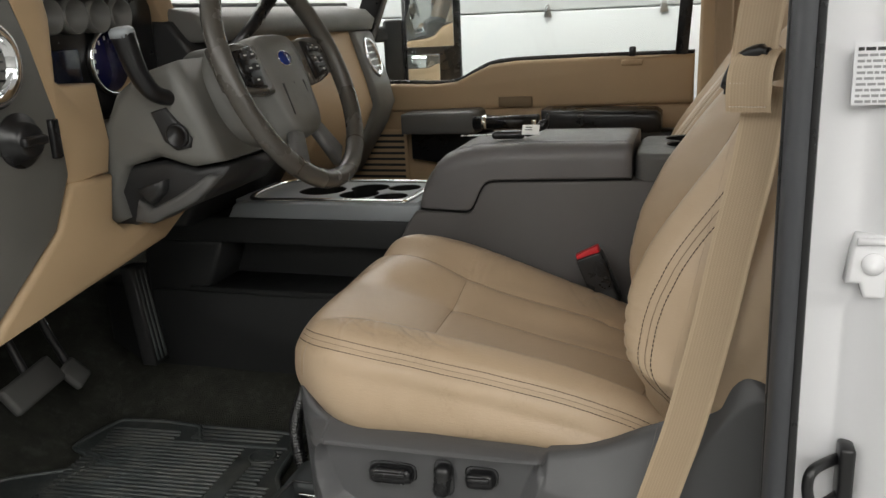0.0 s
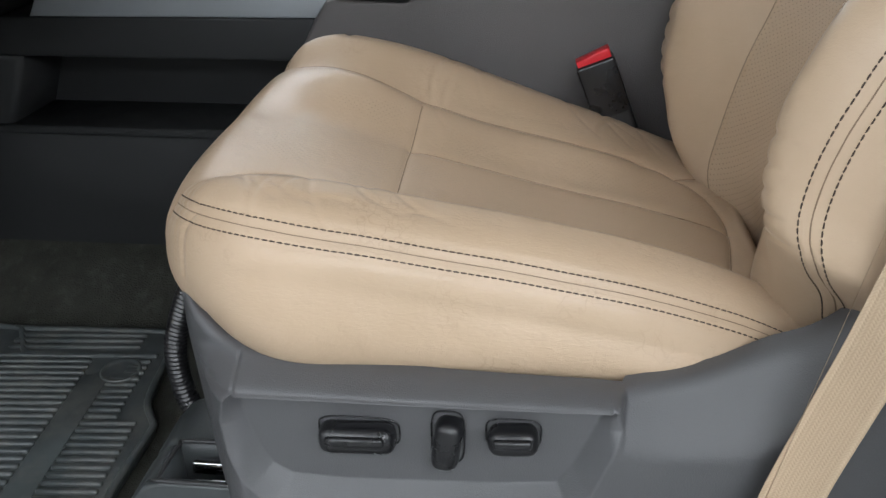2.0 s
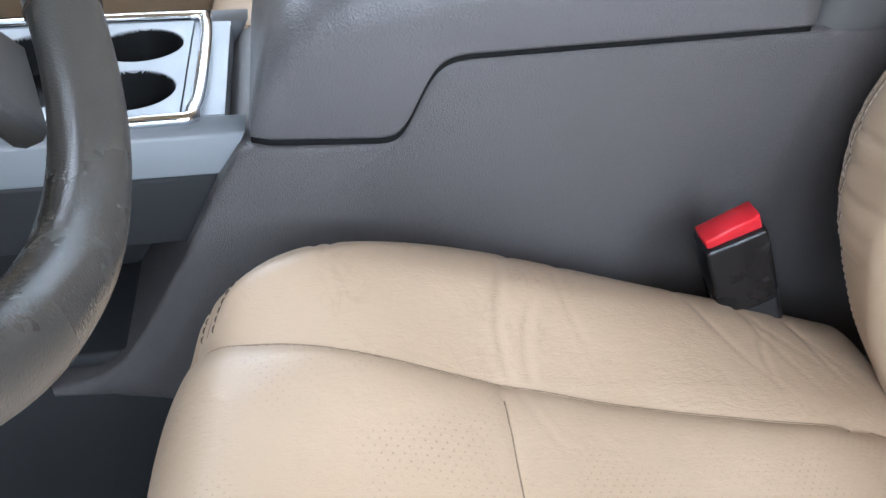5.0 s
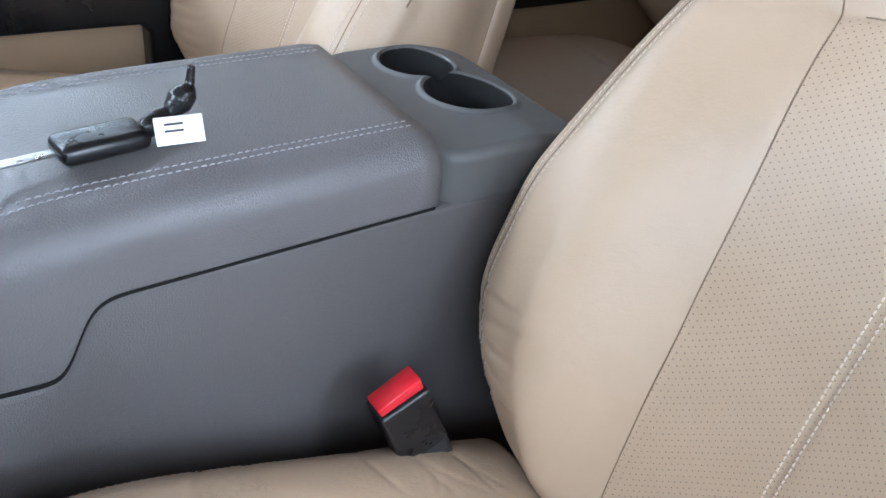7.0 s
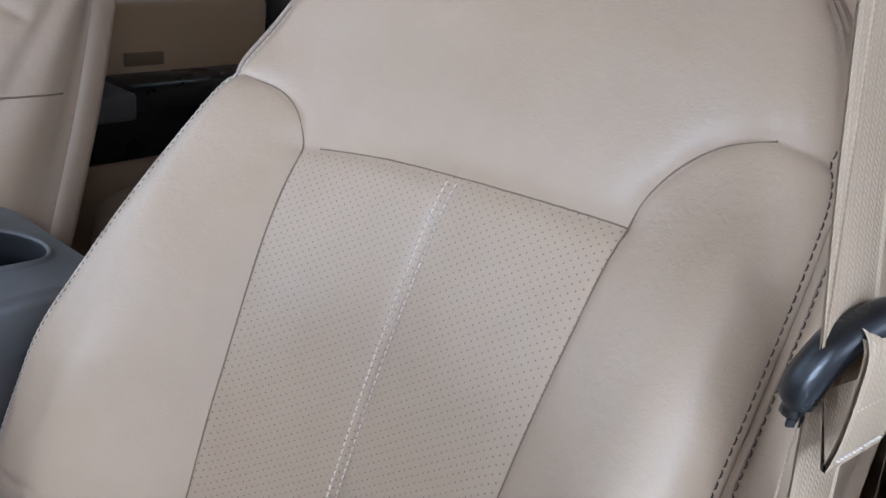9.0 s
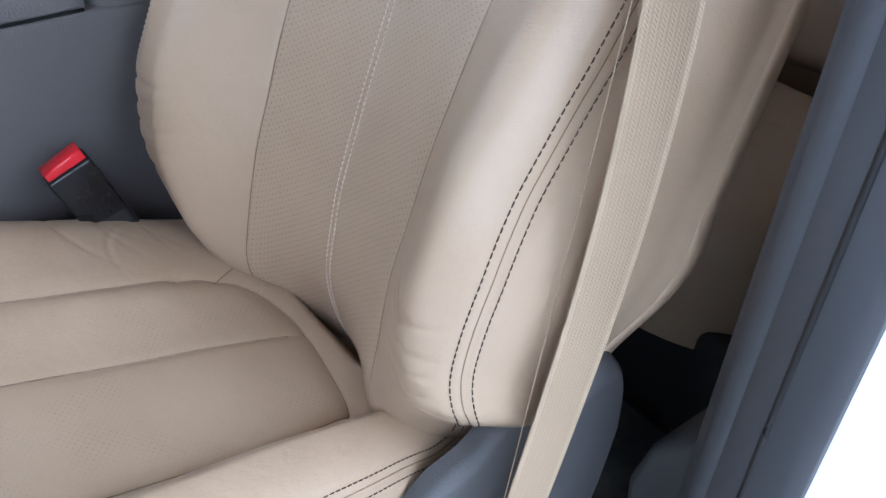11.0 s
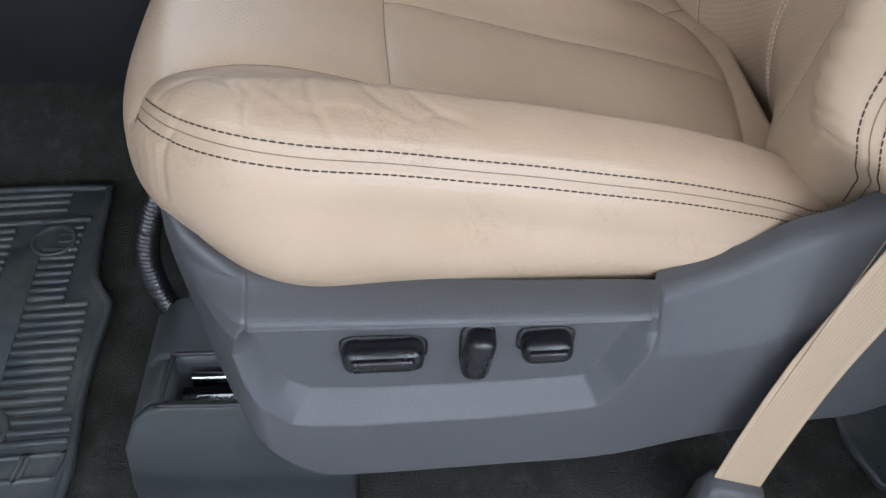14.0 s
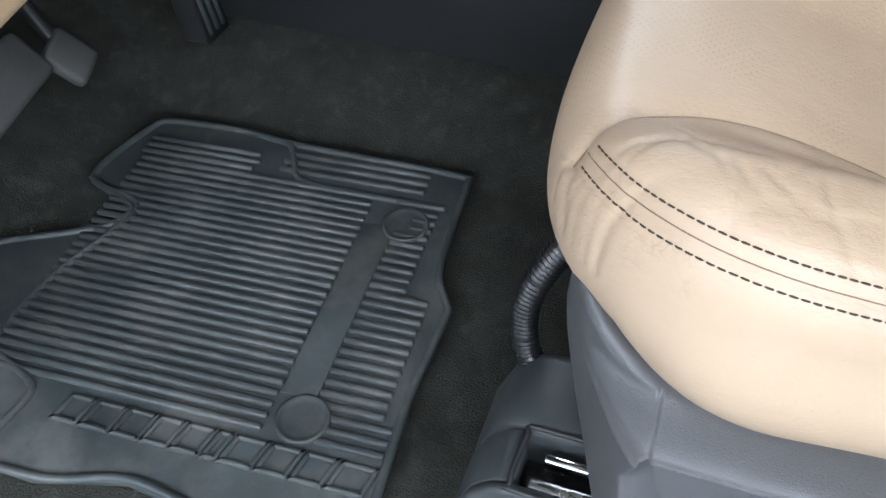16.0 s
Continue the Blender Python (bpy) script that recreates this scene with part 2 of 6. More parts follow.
def webbing_material():
    """Woven band on a UV map in metres: herringbone ribs, plain borders."""
    m, nt, b = shader("tan_webbing", (0.42, 0.315, 0.205), 0.6)
    L = nt.links.new
    uv = nt.nodes.new("ShaderNodeUVMap")
    sep = nt.nodes.new("ShaderNodeSeparateXYZ")
    L(uv.outputs[0], sep.inputs[0])

    def calc(op, a, c=None):
        n = nt.nodes.new("ShaderNodeMath")
        n.operation = op
        for k, v in ((0, a), (1, c)):
            if v is None:
                continue
            if isinstance(v, (int, float)):
                n.inputs[k].default_value = v
            else:
                L(v, n.inputs[k])
        return n.outputs[0]

    zig = calc("PINGPONG", sep.outputs[1], 0.0035)
    twill = calc("SINE", calc("MULTIPLY", calc("ADD", sep.outputs[0], zig), 2094.0))
    rows = calc("SINE", calc("MULTIPLY", sep.outputs[1], 1795.0))
    both = calc("ADD", calc("MULTIPLY", twill, 0.3), calc("MULTIPLY", rows, 0.25))
    edge = calc("GREATER_THAN", calc("ABSOLUTE", sep.outputs[1]), 0.0195)
    height = calc("ADD", both, calc("MULTIPLY", edge, 0.5))
    tone = calc("ADD", calc("MULTIPLY", height, 0.5), 0.5)
    mix = nt.nodes.new("ShaderNodeMix")
    mix.data_type = "RGBA"
    mix.inputs[6].default_value = (0.33, 0.235, 0.150, 1)
    mix.inputs[7].default_value = (0.50, 0.380, 0.255, 1)
    L(tone, mix.inputs[0])
    L(mix.outputs[2], b.inputs["Base Color"])
    bp = node(nt, "ShaderNodeBump", Strength=0.45, Distance=0.0006)
    L(height, bp.inputs["Height"])
    L(bp.outputs[0], b.inputs["Normal"])
    return m


WEBBING = webbing_material()


# ---- building helpers ----
def part(name, me, material, parent=None, label=""):
    """Links a bmesh or mesh as one object, under a thing or a part."""
    if isinstance(me, bmesh.types.BMesh):
        data = bpy.data.meshes.new(name)
        me.to_mesh(data)
        me.free()
        me = data
    mats = material if isinstance(material, (list, tuple)) else [material]
    if not me.materials:
        for mt in mats:
            me.materials.append(mt)
    ob = new(name, me)
    if parent:
        ob.parent = parent
    if label:
        ob["label"] = label
    return ob


def thing(name, label, category, at=(0, 0, 0), group="", kind=""):
    ob = new(name)
    ob.empty_display_size = 0.05
    ob.location = at
    return tagged(ob, label, category, group, kind)


def pydata(verts, faces, smooth=True):
    me = bpy.data.meshes.new("m")
    me.from_pydata([tuple(map(float, v)) for v in verts], [], [tuple(f) for f in faces])
    if smooth:
        me.shade_smooth()
    me.update()
    return me


def spline(ctrl, n=60, closed=False):
    """Points evenly spread on a Catmull-Rom curve through ctrl."""
    P = np.array(ctrl, float)
    if closed:
        Q = np.vstack([P[-1], P, P[0], P[1]])
    else:
        Q = np.vstack([2 * P[0] - P[1], P, 2 * P[-1] - P[-2]])
    out = []
    for i in range(len(Q) - 3):
        t = np.linspace(0, 1, 24, endpoint=False)[:, None]
        a, b, c, d = Q[i:i + 4]
        out.append(0.5 * (2 * b + (c - a) * t + (2 * a - 5 * b + 4 * c - d) * t**2 + (3 * b - a - 3 * c + d) * t**3))
    C = np.vstack(out + [P[:1] if closed else P[-1:]])
    s = np.r_[0, np.cumsum(np.linalg.norm(np.diff(C, axis=0), axis=1))]
    w = np.linspace(0, s[-1], n + 1 if closed else n)
    R = np.stack([np.interp(w, s, C[:, k]) for k in range(C.shape[1])], 1)
    return R[:-1] if closed else R


def frames_along(P, closed=False, up=(0, 0, 1)):
    T = np.roll(P, -1, 0) - np.roll(P, 1, 0) if closed else np.gradient(P, axis=0)
    T /= np.linalg.norm(T, axis=1)[:, None] + 1e-12
    S = np.cross(T, np.array(up, float))
    bad = np.linalg.norm(S, axis=1) < 1e-3
    S[bad] = np.cross(T[bad], (1, 0, 0))
    S /= np.linalg.norm(S, axis=1)[:, None] + 1e-12
    return T, S, np.cross(S, T)


def tube(P, r, seg=10, closed=False, up=(0, 0, 1), flat=1.0):
    """A round rod along points; r may be a list; flat squeezes it across."""
    P = np.array(P, float)
    T, S, U = frames_along(P, closed, up)
    r = np.broadcast_to(np.array(r, float), (len(P),))
    a = np.linspace(0, 2 * np.pi, seg, endpoint=False)
    V = P[:, None] + r[:, None, None] * (np.cos(a)[None, :, None] * S[:, None] + flat * np.sin(a)[None, :, None] * U[:, None])
    n = len(P)
    F = []
    for i in range(n if closed else n - 1):
        k = (i + 1) % n
        for j in range(seg):
            q = (j + 1) % seg
            F.append((i * seg + j, i * seg + q, k * seg + q, k * seg + j))
    V = V.reshape(-1, 3)
    if not closed:
        F.append(tuple(range(seg))[::-1])
        F.append(tuple((n - 1) * seg + j for j in range(seg)))
    return pydata(V, F)


def rbox(lo, hi, r=0.005, seg=2):
    """A box between two corners with rounded edges."""
    bm = bmesh.new()
    lo, hi = Vector(lo), Vector(hi)
    bmesh.ops.create_cube(bm, size=1)
    for v in bm.verts:
        v.co = Vector([lo[k] + (v.co[k] + 0.5) * (hi[k] - lo[k]) for k in range(3)])
    if r:
        bmesh.ops.bevel(bm, geom=bm.edges[:], offset=min(r, 0.49 * min(hi - lo)), segments=seg, affect="EDGES", profile=0.5)
    for f in bm.faces:
        f.smooth = r > 0
    return bm


def prism(outline, axis, a, b, r=0.004, seg=2):
    """An outline of two coordinates, drawn out along an axis from a to b, with rounded rims."""
    bm = bmesh.new()
    k = "xyz".index(axis)

    def put(p, w):
        c = [p[0], p[1]]
        c.insert(k, w)
        return bm.verts.new(c)

    va, vb = [put(p, a) for p in outline], [put(p, b) for p in outline]
    n = len(outline)
    fa, fb = bm.faces.new(va), bm.faces.new(vb)
    rims = list(fa.edges) + list(fb.edges)
    for i in range(n):
        bm.faces.new((va[i], va[(i + 1) % n], vb[(i + 1) % n], vb[i]))
    bmesh.ops.recalc_face_normals(bm, faces=bm.faces)
    if r:
        bmesh.ops.bevel(bm, geom=rims, offset=r, segments=seg, affect="EDGES", profile=0.5)
    for f in bm.faces:
        f.smooth = r > 0
    return bm


def lathe(profile, at=(0, 0, 0), seg=32, turn=None):
    """A profile of (radius, height) turned about z, then placed."""
    m = Matrix.Translation(at) @ (turn or Matrix())
    V, F = [], []
    for i, (r, h) in enumerate(profile):
        for j in range(seg):
            a = 2 * math.pi * j / seg
            V.append(m @ Vector((r * math.cos(a), r * math.sin(a), h)))
        if i:
            for j in range(seg):
                q = (j + 1) % seg
                F.append(((i - 1) * seg + j, (i - 1) * seg + q, i * seg + q, i * seg + j))
    F.append(tuple(range(seg))[::-1])
    F.append(tuple((len(profile) - 1) * seg + j for j in range(seg)))
    return pydata(V, F)


def sheet(P, thick=0.0, uv=None):
    """A smooth surface through a grid of points (n, m, 3), closed behind by its thickness along -normal."""
    n, m = P.shape[:2]
    du, dv = np.gradient(P, axis=0), np.gradient(P, axis=1)
    N = np.cross(du, dv)
    N /= np.linalg.norm(N, axis=2)[..., None] + 1e-12
    V = P.reshape(-1, 3)
    idx = np.arange(n * m).reshape(n, m)
    F = np.stack([idx[:-1, :-1], idx[1:, :-1], idx[1:, 1:], idx[:-1, 1:]], -1).reshape(-1, 4).tolist()
    if thick:
        o = n * m
        V = np.vstack([V, (P - N * thick).reshape(-1, 3)])
        F += [(a + o, d + o, c + o, b + o) for a, b, c, d in F]
        ring = list(idx[0, :]) + list(idx[1:, -1]) + list(idx[-1, -2::-1]) + list(idx[-2:0, 0])
        for a, b in zip(ring, ring[1:] + ring[:1]):
            F.append((b, a, a + o, b + o))
    return pydata(V, F)


def add_uv(me, UV):
    """UV in metres for a mesh, one pair a vertex."""
    layer = me.uv_layers.new(name="UVMap")
    vi = np.empty(len(me.loops), int)
    me.loops.foreach_get("vertex_index", vi)
    layer.data.foreach_set("uv", np.asarray(UV, float)[vi].ravel())


def stitches(P, N, length=0.004, gap=0.0025, r=0.0007, lift=0.0006):
    """A row of thread stitches along a line of points lying on a surface with normals N."""
    P, N = np.array(P, float), np.array(N, float)
    s = np.r_[0, np.cumsum(np.linalg.norm(np.diff(P, axis=0), axis=1))]
    V, F = [], []
    pos = 0.0
    ring = [(1, 0), (0, 1), (-1, 0), (0, -0.4)]
    while pos + length < s[-1]:
        base = len(V)
        mids = []
        for w, hgt, sc in ((0, -0.6, 0.5), (0.25, 1, 1), (0.75, 1, 1), (1, -0.6, 0.5)):
            x = pos + w * length
            p = np.array([np.interp(x, s, P[:, k]) for k in range(3)])
            nn = np.array([np.interp(x, s, N[:, k]) for k in range(3)])
            nn /= np.linalg.norm(nn) + 1e-9
            mids.append((p + nn * lift * hgt, nn, sc))
        t = mids[-1][0] - mids[0][0]
        t /= np.linalg.norm(t) + 1e-9
        for p, nn, sc in mids:
            sd = np.cross(t, nn)
            for a, b in ring:
                V.append(p + sd * a * r * sc + nn * b * r * sc)
        for i in range(3):
            for j in range(4):
                q = (j + 1) % 4
                F.append((base + i * 4 + j, base + i * 4 + q, base + i * 4 + 4 + q, base + i * 4 + 4 + j))
        pos += length + gap
    return pydata(V, F)


def placed(me, m):
    me.transform(m)
    return me


def smooth01(x, a, b):
    t = np.clip((np.asarray(x, float) - a) / (b - a), 0, 1)
    return t * t * (3 - 2 * t)


def glide(x, xs, ys, soft=0.022):
    """Values between knots like np.interp, with the corners at the knots rounded off."""
    return sum(np.interp(x + o, xs, ys) for o in np.linspace(-soft, soft, 9)) / 9


def near_line(XY, line):
    """Distance of points (n, 2) to a polyline."""
    best = np.full(len(XY), 1e9)
    for p, q in zip(line[:-1], line[1:]):
        d = q - p
        t = np.clip(((XY - p) @ d) / (d @ d + 1e-12), 0, 1)
        best = np.minimum(best, np.linalg.norm(XY - p - t[:, None] * d, axis=1))
    return best


def inside(XY, poly):
    x, y = XY[:, 0], XY[:, 1]
    res = np.zeros(len(XY), bool)
    for (x0, y0), (x1, y1) in zip(poly, np.roll(poly, -1, 0)):
        hit = ((y0 > y) != (y1 > y)) & (x < (x1 - x0) * (y - y0) / (y1 - y0 + 1e-12) + x0)
        res ^= hit
    return res


class Pad:
    """An upholstered block: a top that is a height over a rounded rectangle, rolled at its rim into side walls.
    Local x is its length, y its width, z out of the top."""

    def __init__(self, half, r, top, floor, shape=None, na=230, nb=220, power=5.0, bulge=0.008, seams=(), insert=None,
                 rim=None, folds=None, lean=0.0, tuck=0.0, flare=0.0, draw=0.0):
        lx, ly = half
        s0, wa = 0.74, 0.42
        a, b = np.meshgrid(np.linspace(-1, 1, na), np.linspace(-1, 1, nb), indexing="ij")
        s = np.maximum(np.maximum(abs(a), abs(b)), 1e-6)
        qa, qb = a / s, b / s
        m = (abs(qa) ** power + abs(qb) ** power) ** (-1 / power)
        f = np.minimum(s / s0, 1)
        k = f * (1 + (m - 1) * f**2)
        x, y = qa * k * (lx - r), qb * k * (ly - r)
        nx = np.sign(qa) * abs(qa * m) ** (power - 1) / lx
        ny = np.sign(qb) * abs(qb * m) ** (power - 1) / ly
        nn = np.hypot(nx, ny) + 1e-12
        nx, ny = nx / nn, ny / nn
        w = np.clip((s - s0) / (1 - s0), 0, 1)
        arc = np.clip(w / wa, 0, 1) * np.pi / 2
        t = np.clip((w - wa) / (1 - wa), 0, 1)
        out = r * np.sin(arc) + bulge * np.sin(np.pi * np.clip(t * 1.15, 0, 1)) - draw * t**3
        x, y = x + nx * out, y + ny * out
        x = x + lean * t**1.2 * np.clip(-qa, 0, 1) ** 3
        y = y - np.sign(qb) * tuck * t**1.2 * np.clip(-qa, 0, 1) ** 4 * np.clip(abs(qb), 0, 1) ** 2
        y = y + flare * t * np.clip(qb * np.sign(flare), 0, 1) ** 6 * (1 - np.clip(qa, 0, 1) ** 6) * smooth01(qa, -0.62, -0.12)
        self.flat = np.stack([x, y], -1).copy()
        fx, fy = x, y
        if shape:
            x, y = shape(x, y)
        zt = top(fx, fy)
        z = zt - r * (1 - np.cos(arc))
        z = np.where(t > 0, (zt - r) * (1 - t) + floor * t, z)
        P = np.stack([x, y, z], -1)
        self.s, self.w = s, w
        XY = self.flat.reshape(-1, 2)
        drop = np.zeros(len(XY))
        ontop = (w < 0.30).reshape(-1)
        self.lines = []
        for ctrl, depth, wide in seams:
            line = spline(ctrl, 90)
            d = near_line(XY, line)
            drop += np.where(ontop, -depth * np.exp(-d / wide) * 1.15, 0)
            self.lines.append(line)
        drop = drop.reshape(na, nb)
        if rim:
            # groove pair along the rim at a given share of the roll, on the chosen stretch
            for share, depth, wide, mask in rim:
                dist = (w - share) * (r * np.pi / 2) / wa
                drop += -depth * np.exp(-(dist / wide) ** 2) * mask(qa, qb)
        if folds:
            drop += folds(fx, fy, w)
        du, dv = np.gradient(P, axis=0), np.gradient(P, axis=1)
        N = np.cross(du, dv)
        N /= np.linalg.norm(N, axis=2)[..., None] + 1e-12
        P = P + N * drop[..., None]
        self.P, self.N, self.qa, self.qb = P, N, qa, qb
        self.insert = insert
        self.na, self.nb = na, nb

    def mesh(self, place=None, holed=None):
        me = sheet(self.P)
        add_uv(me, self.flat.reshape(-1, 2))
        if self.insert is not None:
            idx = np.arange(self.na * self.nb).reshape(self.na, self.nb)
            C = (self.flat[:-1, :-1] + self.flat[1:, 1:]).reshape(-1, 2) / 2
            ok = (self.w[:-1, :-1].reshape(-1) < 0.5) & np.any([inside(C, np.array(p)) for p in self.insert], axis=0)
            me.materials.append(LEATHER_WORN if holed else LEATHER)
            me.materials.append(holed or PERFORATED)
            me.polygons.foreach_set("material_index", ok.astype(int))
        if place:
            me.transform(place)
        return me

    def on(self, line, off=0.0):
        """Points and normals of the surface under a flat line, shifted sideways by off."""
        line = np.array(line, float)
        if off:
            T = np.gradient(line, axis=0)
            T /= np.linalg.norm(T, axis=1)[:, None]
            line = line + off * np.stack([-T[:, 1], T[:, 0]], 1)
        F = np.where((self.w < 0.4)[..., None], self.flat, 9.0).reshape(-1, 2)
        P, N = self.P.reshape(-1, 3), self.N.reshape(-1, 3)
        ii = []
        wgt = []
        for p in line:
            d = ((F - p) ** 2).sum(1)
            k = np.argpartition(d, 12)[:12]
            g = np.exp(-d[k] / (2 * 0.0016**2)) + 1e-12
            ii.append(k)
            wgt.append(g / g.sum())
        ii, wgt = np.array(ii), np.array(wgt)
        Q = (P[ii] * wgt[..., None]).sum(1)
        for _ in range(3):
            Q[1:-1] = (Q[:-2] + 2 * Q[1:-1] + Q[2:]) / 4
        return Q, (N[ii] * wgt[..., None]).sum(1)

    def along_rim(self, share, keep):
        """Points and normals along the rim at a share of the roll, where keep(qa, qb) holds, in order from tail to nose."""
        s = 0.74 + share * 0.26
        th = np.linspace(0, 4, 700)
        pts = []
        for v in th:
            side, fr = int(v) % 4, v % 1
            q = [(1 - 2 * fr, -1), (-1, -1 + 2 * fr), (-1 + 2 * fr, 1), (1, 1 - 2 * fr)][side]
            if keep(*q):
                pts.append((q[0] * s, q[1] * s))
        pts = np.array(pts)
        i = (pts[:, 0] + 1) / 2 * (self.na - 1)
        j = (pts[:, 1] + 1) / 2 * (self.nb - 1)
        i0, j0 = np.clip(i.astype(int), 0, self.na - 2), np.clip(j.astype(int), 0, self.nb - 2)
        fi, fj = (i - i0)[:, None], (j - j0)[:, None]

        def lerp(A):
            return (A[i0, j0] * (1 - fi) * (1 - fj) + A[i0 + 1, j0] * fi * (1 - fj) + A[i0, j0 + 1] * (1 - fi) * fj
                    + A[i0 + 1, j0 + 1] * fi * fj)

        return lerp(self.P), lerp(self.N)


def monotone_panel(upper, lower, face, r, deep, nx=520, nz=190):
    """A moulded panel seen from -y between an upper and a lower line of (x, z) that share both ends;
    its face lies at y = face(x, z), its rim is rolled back by r."""
    U, W = spline(upper, 400), spline(lower, 400)
    s = np.linspace(0, 1, nx)
    x = U[0, 0] + (U[-1, 0] - U[0, 0]) * (0.6 * (1 - np.cos(np.pi * s)) / 2 + 0.4 * s)
    hi, lo = np.interp(x, U[:, 0], U[:, 1]), np.interp(x, W[:, 0], W[:, 1])
    v = np.linspace(0, 1, nz)
    v = 0.5 * (1 - np.cos(np.pi * v)) / 2 * 2 * 0.5 + 0.5 * v
    X = np.repeat(x[:, None], nz, 1)
    Z = lo[:, None] + (hi - lo)[:, None] * v[None]
    XZ = np.stack([X.ravel(), Z.ravel()], 1)
    d = near_line(XZ, np.vstack([U[::3], W[::-3]]))
    q = np.clip(1 - d / r, 0, 1)
    Y = face(XZ[:, 0], XZ[:, 1]) + r * (1 - np.sqrt(1 - np.minimum(q * q, 1)))
    G = np.stack([XZ[:, 0], Y, XZ[:, 1]], 1)
    idx = np.arange(nx * nz).reshape(nx, nz)
    F = np.stack([idx[:-1, :-1], idx[1:, :-1], idx[1:, 1:], idx[:-1, 1:]], -1).reshape(-1, 4).tolist()
    ring = list(idx[:, 0]) + list(idx[-1, 1:]) + list(idx[-2::-1, -1]) + list(idx[0, -2:0:-1])
    back = G[ring].copy()
    back[:, 1] = np.maximum(back[:, 1] + 0.012, deep)
    o = len(G)
    n = len(ring)
    for k in range(n):
        F.append((ring[k], ring[(k + 1) % n], o + (k + 1) % n, o + k))
    bm = bmesh.new()
    bm.from_mesh(pydata(np.vstack([G, back]), F))
    bmesh.ops.remove_doubles(bm, verts=bm.verts, dist=1e-5)
    bmesh.ops.recalc_face_normals(bm, faces=bm.faces)
    for f in bm.faces:
        f.smooth = True
    return bm


def loft(sections, caps=True):
    """A skin over sections, each a closed ring of the same number of points."""
    S = np.array(sections, float)
    n, m = S.shape[:2]
    F = []
    for i in range(n - 1):
        for j in range(m):
            q = (j + 1) % m
            F.append((i * m + j, i * m + q, (i + 1) * m + q, (i + 1) * m + j))
    if caps:
        F.append(tuple(range(m))[::-1])
        F.append(tuple((n - 1) * m + j for j in range(m)))
    bm = bmesh.new()
    bm.from_mesh(pydata(S.reshape(-1, 3), F))
    bmesh.ops.recalc_face_normals(bm, faces=bm.faces)
    for f in bm.faces:
        f.smooth = len(f.verts) == 4
    return bm


def ring_section(x, y0, y1, z0, z1, rt, rb, k=8):
    """A rounded section across x: top corners rt, bottom corners rb."""
    P = []
    for cy, cz, r, a0 in ((y1 - rt, z1 - rt, rt, 0), (y0 + rt, z1 - rt, rt, 90), (y0 + rb, z0 + rb, rb, 180), (y1 - rb, z0 + rb, rb, 270)):
        for i in range(k):
            a = radians(a0 + 90 * i / (k - 1))
            P.append((x, cy + r * math.cos(a), cz + r * math.sin(a)))
    return P


# ---- garage ----
GROUND = -0.92
Z_CEIL = 2.4


def structure(name, me, material, label, category):
    ob = part(name, me, material)
    return tagged(ob, label, category, kind="structure")


structure("floor", rbox((-6, -4.2, GROUND - 0.1), (7, 4.75, GROUND), 0), CONCRETE, "smooth grey concrete floor of the garage", "floor")
structure("ceiling", rbox((-6, -4.2, Z_CEIL), (7, 4.75, Z_CEIL + 0.1), 0), WALLWHITE, "plain white painted garage ceiling", "ceiling")
structure("wall_front", rbox((-6.1, -4.2, GROUND), (-6, 4.75, Z_CEIL), 0), WALLWHITE, "white painted wall ahead of the truck", "wall")
structure("wall_rear", rbox((7, -4.2, GROUND), (7.1, 4.75, Z_CEIL), 0), WALLWHITE, "white painted wall behind the truck", "wall")
# unseen wall; darker than the others to weaken bounce into the cab
structure("wall_near", rbox((-6.1, -4.3, GROUND), (7.1, -4.2, Z_CEIL), 0), CONCRETE, "unseen grey wall beside the driver side, kept dark to cut bounce light", "wall")
structure("wall_far", rbox((-6.1, 4.75, GROUND), (7.1, 4.85, Z_CEIL), 0), WALLWHITE, "white painted wall beside the passenger side", "wall")

# housings for the added lights; their number and layout are invented
lamp0 = thing("added_panel_lamp", "flat white rectangular panel lamp under the ceiling, added unseen for light", "lamp", (LAMPS[0][0], LAMPS[0][1], Z_CEIL), "garage ceiling lamps")
part("housing", rbox((-1.24, -0.63, -0.025), (1.24, 0.63, 0), 0.004), WALLWHITE, lamp0)
part("diffuser", rbox((-1.2, -0.60, -0.034), (1.2, 0.60, -0.0251), 0.004), LAMPGLOW, lamp0, "glowing white diffuser")
for lx, ly in LAMPS[1:]:
    copy_thing(lamp0, Matrix.Translation((lx, ly, Z_CEIL)))


def placed_bm(bm, m):
    bm.transform(m)
    return bm



